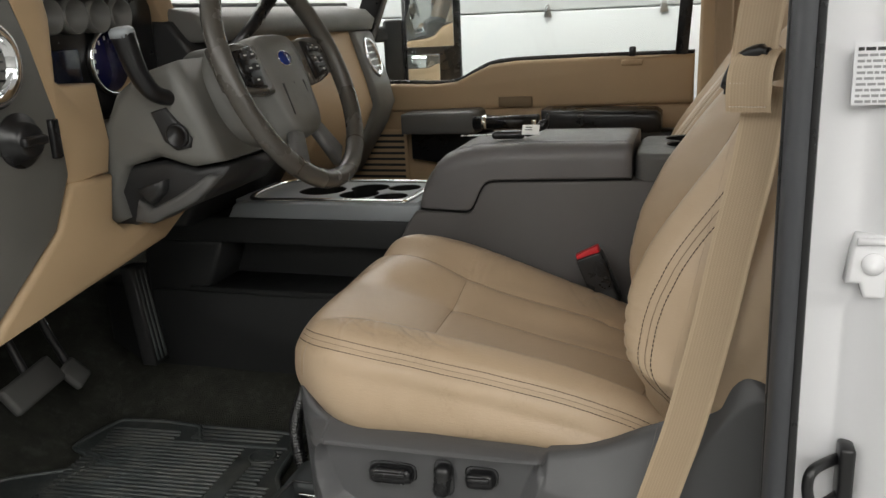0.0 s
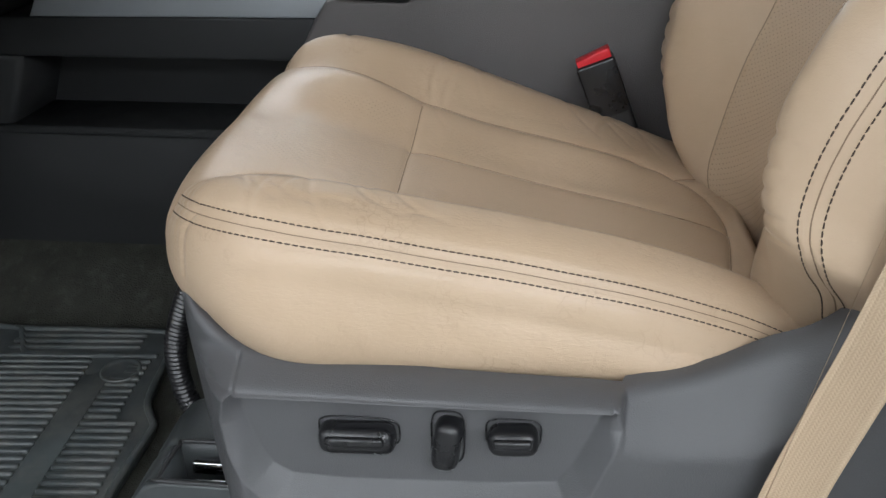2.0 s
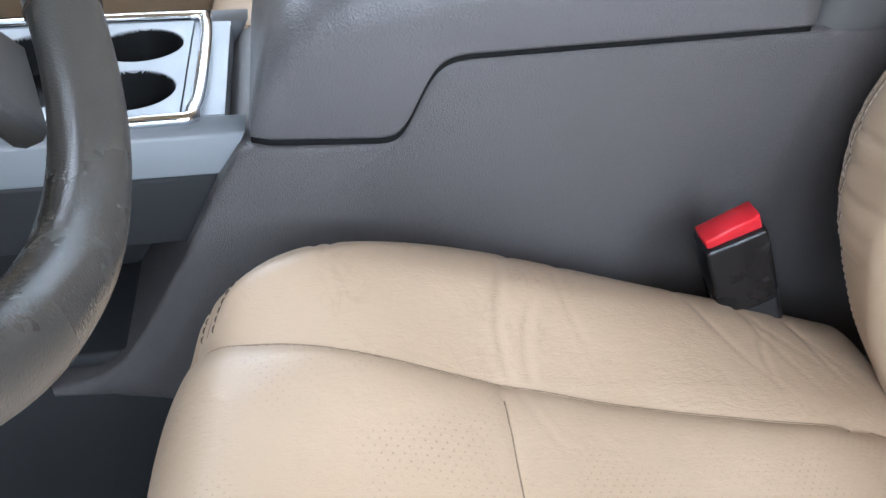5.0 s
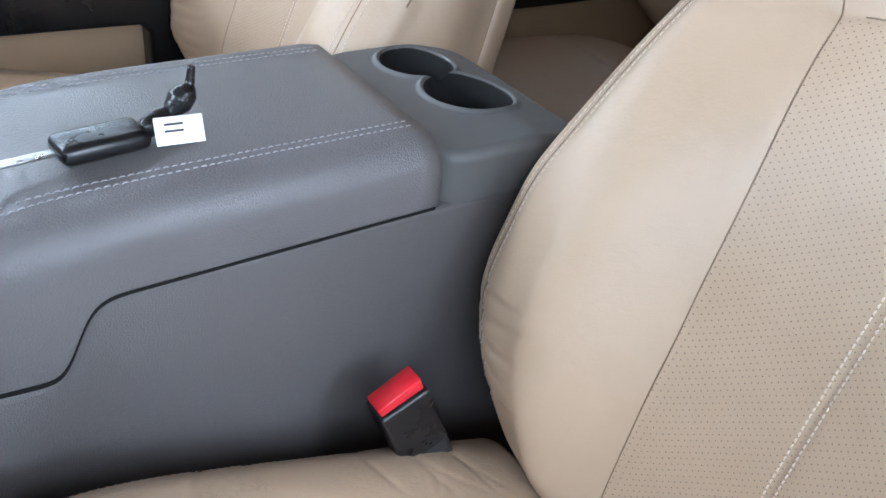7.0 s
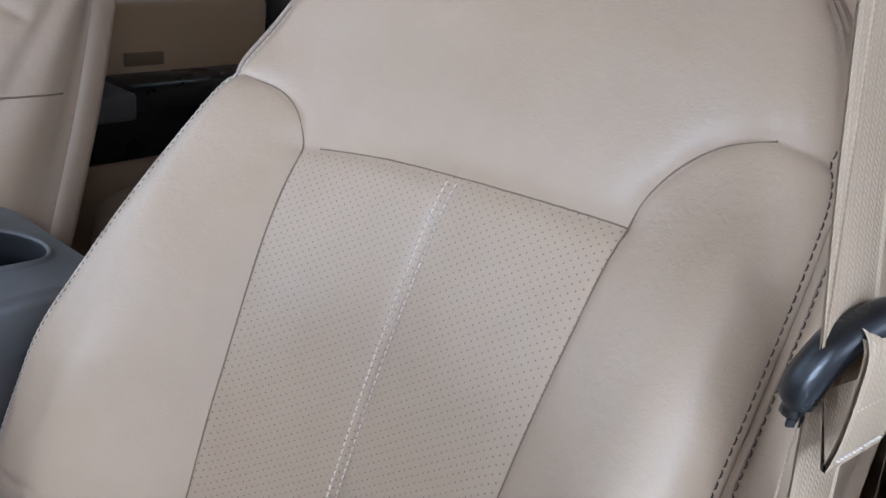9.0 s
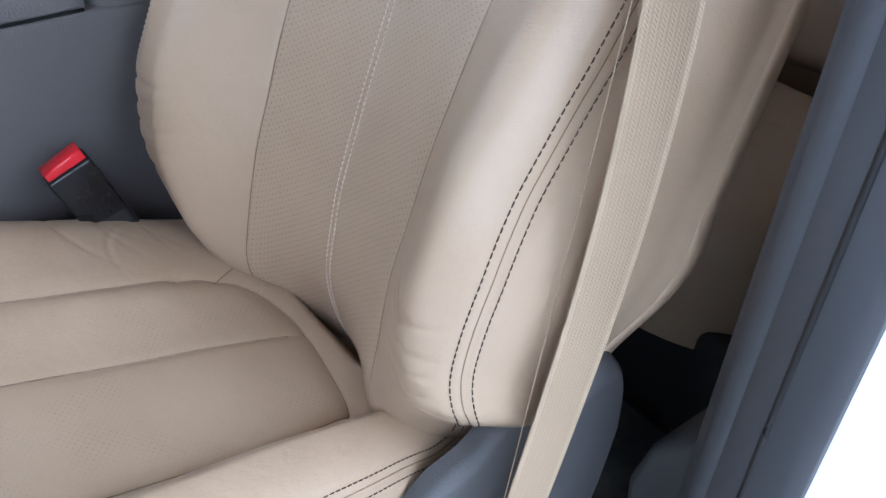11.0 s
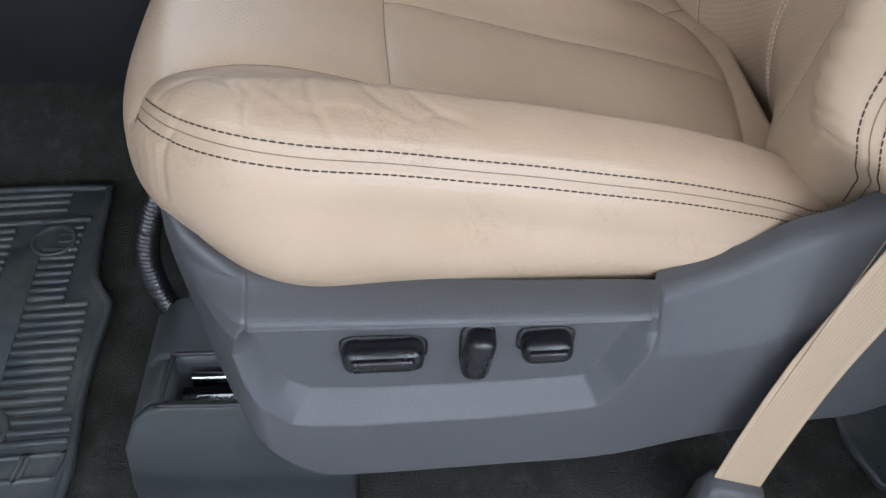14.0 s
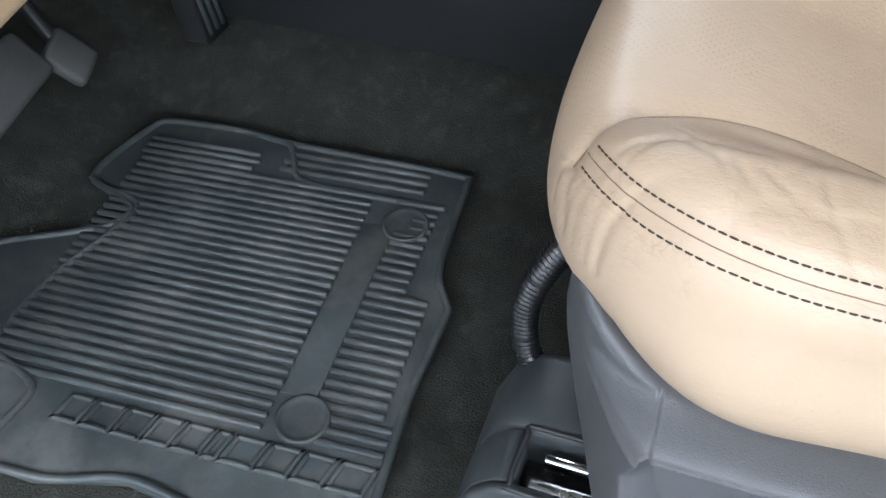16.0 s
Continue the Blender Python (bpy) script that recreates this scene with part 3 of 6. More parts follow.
# ---- driver and passenger seats ----
def make_seat(sign, yc, label, dx=0.0, dz=0.0, fine=1.0):
    """A front seat about the plane y = yc; sign 1 has its outer side towards -y."""
    seat = thing("front_seat", label, "car seat", (0.3 + dx, yc, 0.02), "front seats")
    base = Matrix.Translation((-0.3 - dx, -yc, -0.02))
    cx = 0.395
    Y_IN = ([0.0, 0.035, 0.075, 0.111, 0.147, 0.18, 0.21, 0.24, 0.273, 0.307, 0.373, 0.44, 0.50, 0.62], [0.20, 0.182, 0.158, 0.147, 0.136, 0.129, 0.127, 0.127, 0.124, 0.119, 0.109, 0.104, 0.106, 0.11])

    def top(x, y):
        X, e = x + cx, abs(y)
        zc = glide(X, [0.0, 0.06, 0.108, 0.153, 0.2, 0.25, 0.3, 0.387, 0.476, 0.562, 0.62], [0.405, 0.418, 0.417, 0.409, 0.398, 0.389, 0.377, 0.358, 0.340, 0.317, 0.302])
        h = glide(X, [0.0, 0.06, 0.135, 0.18, 0.266, 0.356, 0.442, 0.528, 0.572, 0.62], [-0.010, 0.010, 0.036, 0.042, 0.040, 0.044, 0.043, 0.036, 0.027, 0.010])
        hi = glide(X, [0.0, 0.06, 0.12, 0.2, 0.3, 0.42, 0.54, 0.62], [0.016, 0.040, 0.054, 0.056, 0.044, 0.026, 0.010, 0.004])
        h = np.where(y * sign > 0, hi, h)
        sag = glide(X, [0.0, 0.1, 0.24, 0.4, 0.55], [0.004, 0.003, -0.008, -0.007, 0.0])
        # inboard the seam itself lies raised, and the bolster swells from it
        ys = glide(X, *Y_IN)
        step = glide(X, [0.0, 0.075, 0.111, 0.15, 0.19, 0.235, 0.3, 0.4, 0.475, 0.55, 0.60], [0.008, 0.021, 0.030, 0.036, 0.033, 0.018, 0.013, 0.018, 0.014, 0.003, 0.0])
        swell = np.where(y * sign > 0, step * smooth01(e, 0.02, ys) + (h - step) * smooth01(e, ys, 0.20), h * smooth01(e, 0.138, 0.20))
        z = zc + swell - 0.012 * smooth01(e, 0.2, 0.27) + sag * np.cos(np.clip(e / 0.13, 0, 1) * np.pi / 2)
        # the tail dives under the backrest, earlier below the two wings
        edge = 0.607 - np.where(y * sign > 0, 0.040, -0.045) * smooth01(e, 0.07, 0.15)
        return z - 0.075 * smooth01(X, edge - 0.006, edge + 0.052)

    def bow(x, y):
        k = glide(x + cx, [0.0, 0.135, 0.18, 0.222, 0.27, 0.36, 0.442, 0.528, 0.572, 0.64], [1.02, 1.085, 1.065, 1.02, 0.99, 0.968, 0.945, 0.895, 0.85, 0.80])
        k = np.where(y * sign < 0, k, 1.0)
        xb = x - 0.010 * (1 - np.clip(y / 0.26, -1, 1) ** 2) * np.clip(-x / 0.31, 0, 1) ** 2
        return xb, y * (1 + (k - 1) * smooth01(abs(y), 0.12, 0.22))

    def P2(x, y):
        return (x - cx, y * sign)

    seam_out = [P2(0.562, -0.136), P2(0.476, -0.147), P2(0.387, -0.143), P2(0.296, -0.140), P2(0.251, -0.136), P2(0.2, -0.127), P2(0.153, -0.128), P2(0.108, -0.139), P2(0.068, -0.160), P2(0.035, -0.190), P2(0.022, -0.203)]
    side_in = [P2(x, y) for x, y in zip(Y_IN[0][-2:0:-1], Y_IN[1][-2:0:-1])]
    seam_in = side_in + [P2(0.024, 0.192)]
    cross = [P2(0.244, -0.135), P2(0.238, 0.0), P2(0.24, 0.127)]
    rear = [P2(0.562, -0.136), P2(0.567, -0.120), P2(0.572, -0.095), P2(0.579, -0.055), P2(0.585, -0.007), P2(0.582, 0.035), P2(0.572, 0.070), P2(0.553, 0.094), P2(0.53, 0.103), P2(0.50, 0.106)]
    mid = [P2(0.239, 0.022), P2(0.26, 0.023), P2(0.35, 0.016), P2(0.45, 0.004), P2(0.585, -0.012)]
    tuck = [P2(0.540, 0.100), P2(0.556, 0.112), P2(0.580, 0.130)]
    ins = [np.array([P2(-0.03, -0.185), P2(0.035, -0.190), P2(0.068, -0.160), P2(0.108, -0.139), P2(0.153, -0.128), P2(0.2, -0.127), P2(0.244, -0.135), P2(0.24, 0.127), P2(0.21, 0.127), P2(0.18, 0.129), P2(0.147, 0.136), P2(0.111, 0.147), P2(0.075, 0.158), P2(0.035, 0.182), P2(-0.03, 0.195)]),
           np.array([P2(0.244, -0.135), P2(0.387, -0.143), P2(0.476, -0.147), P2(0.562, -0.136), P2(0.585, -0.007), P2(0.572, 0.070), P2(0.53, 0.103), P2(0.44, 0.104), P2(0.373, 0.109), P2(0.307, 0.119), P2(0.24, 0.127)])]
    rng = np.random.RandomState(5)
    spots = [(0.02 + 0.26 * rng.rand(), -0.175 - 0.06 * rng.rand(), rng.rand() * 3, 0.015 + 0.03 * rng.rand()) for _ in range(26)]
    inner = [(0.10 + 0.44 * rng.rand(), 0.155 + 0.09 * rng.rand(), 1.1 + 0.8 * rng.rand(), 0.03 + 0.04 * rng.rand()) for _ in range(12)]

    def folds(x, y, w):
        d = np.zeros_like(x)
        for fx, fy, an, ln in spots + inner:
            u = (x + cx - fx) * math.cos(an) + (y * sign - fy) * math.sin(an)
            v = -(x + cx - fx) * math.sin(an) + (y * sign - fy) * math.cos(an)
            v = v + 0.25 * u * u / ln
            d -= 0.0014 * np.exp(-(v / 0.0035) ** 2 - (u / ln) ** 2) * (w < 0.5)
        return d

    def sides(a, b):
        return smooth01(abs(b), 0.74, 0.84) * smooth01(a, -1.25, -0.98)

    rim = [(0.165, 0.0016, 0.0028, sides), (0.250, 0.0016, 0.0028, sides), (0.207, 0.0030, 0.0024, sides)]
    pad = Pad((0.375, 0.272), 0.048, top, 0.250, draw=0.03, bulge=0.012, power=5.0, lean=0.042, tuck=0.028, na=int(380 * fine), nb=int(340 * fine), shape=bow,
              seams=[(seam_out, 0.004, 0.009), (seam_in, 0.004, 0.009), (cross, 0.0028, 0.008), (rear, 0.004, 0.008), (mid, 0.0026, 0.007), (tuck, 0.003, 0.008)],
              insert=ins, rim=rim, folds=folds)
    place = base @ Matrix.Translation((cx + dx, yc, dz))
    cushion = part("cushion", pad.mesh(place, PERFORATED_WORN), [LEATHER, PERFORATED_WORN], seat, "creased tan leather cushion with a perforated centre")
    for share in (0.165, 0.250):
        for side in (-1, 1):
            Pq, Nq = pad.along_rim(share, lambda a, b: (b * side > 0.92 and -0.985 < a < 0.9) or (a < -0.93 and b * side > 0.77))
            P4 = np.array([place @ Vector(p) for p in Pq])
            part("stitching", stitches(P4, Nq, 0.0056, 0.0007, 0.00065), THREAD_DARK, cushion, "dark thread")

    # thin dark tubes stand for the shade down in the seams
    for side in (-1, 1):
        Pq, Nq = pad.along_rim(0.207, lambda a, b: (b * side > 0.92 and -0.985 < a < 0.9) or (a < -0.93 and b * side > 0.77))
        part("seam", tube([place @ Vector(p) for p in Pq], 0.0005, 5), SEAM, cushion, "dark line, the seam's shade in its colour")
    for line in pad.lines:
        Pq, Nq = pad.on(spline(line[::6], 130))
        part("seam", tube([place @ Vector(p - n * 0.0002) for p, n in zip(Pq, Nq)], 0.0006, 5), SEAM, cushion, "dark line, the seam's shade in its colour")

    # backrest: local x up the reclined back
    tilt = radians(20)
    up, fw = Vector((math.sin(tilt), 0, math.cos(tilt))), Vector((-math.cos(tilt), 0, math.sin(tilt)))
    L, lw = 0.825, 0.258
    fr = Matrix(((up.x, 0, fw.x, 0.595), (0, 1, 0, 0), (up.z, 0, fw.z, 0.325), (0, 0, 0, 1)))
    uc = 0.308

    WS_IN = ([0.0, 0.035, 0.097, 0.17, 0.224, 0.337, 0.45, 0.48, 0.55], [0.097, 0.099, 0.100, 0.104, 0.108, 0.119, 0.138, 0.143, 0.18])
    WS_OUT = ([0.0, 0.12, 0.25, 0.38, 0.48, 0.55], [0.138, 0.134, 0.133, 0.134, 0.138, 0.175])

    def btop(x, y):
        u, e = x + uc, abs(y)
        inner = y * sign > 0
        ws = np.where(inner, glide(u, *WS_IN), glide(u, *WS_OUT))
        c = glide(u, [-0.12, -0.06, -0.02, 0.03, 0.06, 0.145, 0.24, 0.35, 0.48, 0.62, 0.72], [-0.15, -0.085, -0.042, -0.009, 0.003, 0.017, 0.017, 0.014, 0.0045, -0.004, -0.026])
        dish = glide(u, [-0.08, -0.03, 0.0, 0.03, 0.05, 0.1, 0.17, 0.24, 0.34, 0.40, 0.47, 0.52], [0.055, 0.060, 0.053, 0.040, 0.032, 0.030, 0.025, 0.026, 0.023, 0.019, 0.006, 0.0])
        crest = np.where(inner, glide(u, [-0.08, -0.03, 0.0, 0.08, 0.16, 0.26, 0.36, 0.46, 0.56, 0.72], [-0.05, 0.02, 0.0615, 0.107, 0.119, 0.1095, 0.082, 0.049, 0.015, -0.026]),
                         glide(u, [-0.06, 0.0, 0.035, 0.068, 0.0935, 0.118, 0.146, 0.18, 0.23, 0.265, 0.33, 0.36, 0.46, 0.56, 0.72], [-0.03, 0.030, 0.066, 0.087, 0.098, 0.103, 0.109, 0.1115, 0.108, 0.10, 0.0815, 0.072, 0.048, 0.017, -0.026], 0.012))
        wide = np.where(inner, 0.075, glide(u, [0.0, 0.10, 0.18], [0.135, 0.115, 0.098]))
        rise = smooth01(e, ws - 0.010, ws + wide)
        return c + dish * np.clip(e / ws, 0, 1) ** 2 + (crest - c - dish) * rise - 0.02 * smooth01(e, 0.20, 0.27)

    def bshape(x, y):
        u = x + uc
        k_in = glide(u, [-0.08, -0.02, 0.05, 0.14, 0.25, 0.4, 0.55, 0.66, 0.74], [0.80, 0.86, 1.0, 1.16, 1.19, 1.11, 0.99, 0.92, 0.82])
        k_out = glide(u, [-0.02, 0.03, 0.068, 0.0935, 0.118, 0.19, 0.23, 0.265, 0.33, 0.40, 0.55, 0.66, 0.74], [0.98, 1.06, 1.10, 1.075, 1.045, 1.043, 1.03, 1.01, 0.995, 0.985, 0.965, 0.92, 0.84], 0.012)
        k = np.where(y * sign > 0, k_in, k_out)
        lift = np.where(y * sign < 0, 0.055, 0.02) * smooth01(abs(y), 0.13, 0.24) * (1 - smooth01(u, -0.06, 0.13))
        return x + lift, y * (1 + (k - 1) * smooth01(abs(y), 0.10, 0.20))

    def B2(u, y):
        return (u - uc, y * sign)

    b_in = [B2(-0.04, 0.094), B2(-0.01, 0.096), B2(0.035, 0.099), B2(0.097, 0.100), B2(0.17, 0.104), B2(0.224, 0.108), B2(0.337, 0.119), B2(0.42, 0.132), B2(0.472, 0.141), B2(0.496, 0.153), B2(0.508, 0.180), B2(0.510, 0.215), B2(0.506, 0.250)]
    b_out = [B2(-0.03, -0.139), B2(0.12, -0.134), B2(0.25, -0.133), B2(0.38, -0.134), B2(0.500, -0.136), B2(0.545, -0.158), B2(0.570, -0.19), B2(0.574, -0.225), B2(0.571, -0.25)]
    b_top = [B2(0.500, -0.136), B2(0.496, -0.07), B2(0.491, 0), B2(0.484, 0.07), B2(0.472, 0.141)]
    b_mid = [B2(-0.04, -0.012), B2(0.06, -0.010), B2(0.15, -0.008), B2(0.25, -0.004), B2(0.38, 0.0), B2(0.491, 0.0)]
    b_ins = [np.array([B2(-0.03, -0.139), B2(0.12, -0.134), B2(0.25, -0.133), B2(0.38, -0.134), B2(0.499, -0.136), B2(0.491, 0),
                       B2(0.471, 0.141), B2(0.42, 0.132), B2(0.337, 0.119), B2(0.224, 0.108), B2(0.17, 0.104), B2(0.097, 0.100), B2(-0.04, 0.094)])]
    creases = [(0.06 + 0.022 * i, 0.20 + 0.012 * rng.rand(), 1.45 + 0.3 * rng.rand(), 0.03) for i in range(5)]

    def bfolds(x, y, w):
        d = np.zeros_like(x)
        for fu, fy, an, ln in creases:
            for sd in (1, -1):
                u = (x + uc - fu) * math.cos(an) + (y * sd - fy) * math.sin(an)
                v = -(x + uc - fu) * math.sin(an) + (y * sd - fy) * math.cos(an) + 0.2 * u * u / ln
                d -= 0.0030 * np.exp(-(v / 0.0040) ** 2 - (u / ln) ** 2) * (w < 0.55)
        return d

    def bsides(a, b):
        return smooth01(-b * sign, 0.75, 0.95)

    def binner(a, b):
        return smooth01(b * sign, 0.75, 0.95)

    bpad = Pad((L / 2, lw), 0.042, btop, -0.085, shape=bshape, bulge=0.010, power=5.0, flare=-0.046 * sign, na=int(430 * fine), nb=int(330 * fine),
               seams=[(b_in, 0.005, 0.008), (b_out, 0.005, 0.008), (b_top, 0.006, 0.012), (b_mid, 0.0036, 0.006)],
               insert=b_ins, rim=[(0.265, 0.0014, 0.0026, bsides), (0.375, 0.0014, 0.0026, bsides), (0.320, 0.0032, 0.0024, bsides),
                    (0.035, 0.0018, 0.0026, binner), (0.115, 0.0018, 0.0026, binner), (0.075, 0.0034, 0.0024, binner)], folds=bfolds)
    bplace = base @ Matrix.Translation((dx, yc, dz)) @ fr @ Matrix.Translation((uc, 0, 0))
    back = part("backrest", bpad.mesh(bplace), [LEATHER, PERFORATED], seat, "tan leather backrest with a perforated centre panel")
    rot = bplace.to_3x3()
    for outer_share, inner_share in ((0.265, 0.035), (0.375, 0.115)):
        for side in (-1, 1):
            Pq, Nq = bpad.along_rim(outer_share if side * sign < 0 else inner_share, lambda a, b: b * side > 0.93 and a < 0.75)
            P4 = np.array([bplace @ Vector(p) for p in Pq])
            N4 = np.array([rot @ Vector(n) for n in Nq])
            dark = side * sign < 0
            part("stitching", stitches(P4, N4, 0.0056, 0.0008, 0.0007 if dark else 0.0006), THREAD_DARK if dark else THREAD_LIGHT, back,
                 "dark thread" if dark else "pale thread")
    # dark tubes again carry the seam shade on the backrest
    for side in (-1, 1):
        Pq, Nq = bpad.along_rim(0.320 if side * sign < 0 else 0.075, lambda a, b: b * side > 0.93 and a < 0.75)
        part("seam", tube([bplace @ Vector(p) for p in Pq], 0.0007, 5), SEAM, back, "dark line, the seam's shade in its colour")
    for line in bpad.lines[:3]:
        Pq, Nq = bpad.on(spline(line[::6], 150))
        part("seam", tube([bplace @ Vector(p - n * 0.0002) for p, n in zip(Pq, Nq)], 0.0007, 5), SEAM, back, "dark line, the seam's shade in its colour")
    for off in (-0.004, 0.004):
        Pq, Nq = bpad.on(spline(b_mid, 160), off)
        part("stitching", stitches([bplace @ Vector(p) for p in Pq], [rot @ Vector(n) for n in Nq], 0.0046, 0.0010, 0.0008, 0.0008), THREAD_LIGHT, back, "pale thread")
    if sign < 0:
        # curved seam across the inboard side
        V, Nv = bpad.P.reshape(-1, 3), bpad.N.reshape(-1, 3)
        wall = np.where((V[:, 1] * sign > 0.12) & (bpad.w.reshape(-1) > 0.3))[0]
        curve = spline([(0.33, 0.055), (0.37, 0.045), (0.402, 0.018), (0.418, -0.015), (0.430, -0.048), (0.438, -0.078)], 60)
        path = []
        for cu, ch in curve:
            q = wall[np.argsort((V[wall, 0] - cu + uc) ** 2 + (V[wall, 2] - ch) ** 2)[:4]]
            path.append((V[q].mean(0) + Nv[q].mean(0) * 0.0004))
        path = spline(path[::6], 50)
        part("seam", tube([bplace @ Vector(p) for p in path], 0.0012, 6), SEAM, back, "dark line, the seam's shade in its colour")
    # closed shell behind the backrest
    edge = np.concatenate([bpad.P[0, :], bpad.P[1:, -1], bpad.P[-1, -2::-1], bpad.P[-2:0:-1, 0]])
    rings = [edge * (1, 1, 0) + (0, 0, d) if d > -0.105 else edge * (k, k, 0) + (0, 0, d) for k, d in ((1, -0.085), (1, -0.10), (0.992, -0.113), (0.972, -0.122), (0.93, -0.127), (0.5, -0.133), (0.02, -0.134))]
    part("back_panel", placed_bm(loft(rings), bplace), LEATHER, seat)
    return seat, base


YC = 1.69
driver, D0 = make_seat(1, 1.235, "tan leather driver seat with grey power-adjust side shield")
passenger, P0 = make_seat(-1, 2.145, "tan leather passenger seat beyond the console", 0.0, -0.02, 0.6)

# side shield with its recessed switch panel
SH_TOP = [(0.052, 0.30), (0.056, 0.335), (0.068, 0.341), (0.09, 0.328), (0.112, 0.317), (0.14, 0.310), (0.173, 0.306), (0.226, 0.304), (0.30, 0.302), (0.38, 0.301), (0.43, 0.300), (0.479, 0.298),
          (0.527, 0.303), (0.572, 0.319), (0.611, 0.339), (0.645, 0.375), (0.668, 0.415), (0.69, 0.430), (0.715, 0.428), (0.737, 0.408), (0.750, 0.37), (0.755, 0.32)]
SH_LOW = [(0.052, 0.30), (0.056, 0.27), (0.068, 0.235), (0.085, 0.205), (0.105, 0.165), (0.125, 0.135), (0.148, 0.106), (0.17, 0.091), (0.20, 0.089), (0.25, 0.092), (0.33, 0.099), (0.40, 0.103),
          (0.53, 0.102), (0.611, 0.110), (0.667, 0.118), (0.70, 0.137), (0.725, 0.175), (0.745, 0.25), (0.755, 0.32)]
RECESS = np.array([(0.130, 0.289), (0.133, 0.268), (0.143, 0.232), (0.153, 0.211), (0.17, 0.200), (0.218, 0.198), (0.336, 0.202), (0.402, 0.207), (0.414, 0.226), (0.427, 0.261), (0.440, 0.289)])
BASIN = np.array([(0.124, 0.291), (0.115, 0.261), (0.119, 0.232), (0.131, 0.205), (0.153, 0.178), (0.175, 0.174), (0.218, 0.175), (0.314, 0.18), (0.412, 0.191), (0.43, 0.213), (0.452, 0.272), (0.447, 0.292)])
SH_RIM = spline(SH_TOP, 60)[4:]


def shield_face(x, z):
    XZ = np.stack([x, z], 1)
    d_in = near_line(XZ, np.vstack([RECESS, RECESS[:1]]))
    d_out = near_line(XZ, np.vstack([BASIN, BASIN[:1]]))
    sink = np.where(inside(XZ, RECESS), 1.0, np.where(inside(XZ, BASIN), d_out / (d_out + d_in + 1e-9), 0.0))
    # behind the switches the face steps back and its upper half leans in towards the cushion
    face = glide(x, [0.30, 0.42, 0.47, 0.53, 0.60, 0.755], [0.910, 0.911, 0.921, 0.935, 0.941, 0.940], 0.04)
    fold = glide(x, [0.44, 0.455, 0.49, 0.53, 0.57, 0.60, 0.64, 0.68, 0.70], [0.262, 0.252, 0.242, 0.240, 0.244, 0.262, 0.305, 0.37, 0.40])
    back = smooth01(x, 0.441, 0.456)
    y = face + 0.023 * sink + back * 0.30 * ((z - fold) + np.sqrt((z - fold) ** 2 + 0.005**2))
    band = smooth01(x, 0.065, 0.122) * smooth01(-x, -0.455, -0.446) * smooth01(z, 0.2885, 0.293)
    y = y * (1 - band) + band * (0.922 + 0.027 * smooth01(z, 0.292, 0.310))
    y = y + 0.120 * smooth01(0.135 - x, 0.0, 0.105)
    for xs in (0.129, 0.444):
        line = near_line(XZ, np.array([(xs, 0.289), (xs - 0.002, 0.322)]))
        y = y + 0.003 * np.exp(-(line / 0.0013) ** 2)
    return y


part("side_shield", placed_bm(monotone_panel(SH_TOP, SH_LOW, shield_face, 0.010, 0.958), D0), SHIELD, driver, "grey moulded plastic side shield")


def rocker(cx, cz, lx, lz, tilt):
    bm = rbox((-lx / 2, -0.013, -lz / 2), (lx / 2, 0.012, lz / 2), 0.0098, 4)
    bm.transform(D0 @ Matrix.Translation((cx, 0.925, cz)) @ pose(0, 0, 0, 0, tilt, 0))
    return bm


for cx, cz, lx, lz, tilt in ((0.233, 0.252, 0.066, 0.026, -2), (0.309, 0.251, 0.024, 0.050, 8), (0.364, 0.259, 0.042, 0.025, -3)):
    sw = part("seat_switch", rocker(cx, cz, lx, lz, tilt), BLACK, driver, "glossy black seat adjuster switch")
    if lx > lz:
        top = rbox((-lx * 0.38, -0.0165, lz * 0.02), (lx * 0.38, -0.010, lz * 0.36), 0.0028, 2)
        top.transform(D0 @ Matrix.Translation((cx, 0.925, cz)) @ pose(0, 0, 0, 0, tilt, 0))
        part("ridge", top, BLACK, sw)
    part("bezel", placed(tube(spline([(cx + (lx / 2 + 0.002) * math.copysign(abs(math.cos(a)) ** 0.5, math.cos(a)), 0.932,
          cz + (lz / 2 + 0.002) * math.copysign(abs(math.sin(a)) ** 0.5, math.sin(a))) for a in np.linspace(0, 2 * math.pi, 24, endpoint=False)], 60, True), 0.0008, 6, True, up=(0, 1, 0)), D0), BLACK, sw)
part("seat_base", placed_bm(rbox((0.09, 0.975, 0.10), (0.60, 1.47, 0.30), 0.02), D0), DARK, driver, "dark seat frame")


# ---- centre console ----
console = thing("centre_console", "dark grey centre console with padded armrest lid", "console", (0.3, YC, 0.02))
C0 = Matrix.Translation((-0.3, -YC, -0.02))
CY0, CY1 = 1.548, 1.802
body = [(0.088, 0.488), (0.188, 0.485), (0.199, 0.490), (0.220, 0.537), (0.230, 0.547), (0.244, 0.551), (0.515, 0.558), (0.70, 0.553), (0.72, 0.50), (0.725, 0.03),
        (0.06, 0.03), (0.05, 0.20), (0.0, 0.235), (-0.06, 0.252), (-0.11, 0.256), (-0.11, 0.268), (-0.07, 0.274), (-0.045, 0.290), (-0.02, 0.325), (0.02, 0.390), (0.058, 0.460), (0.076, 0.485)]
part("body", placed_bm(prism(body, "y", CY0, CY1, 0.006), C0), VINYL, console, "dark grained side panel")
secs, gap_shade = [], []
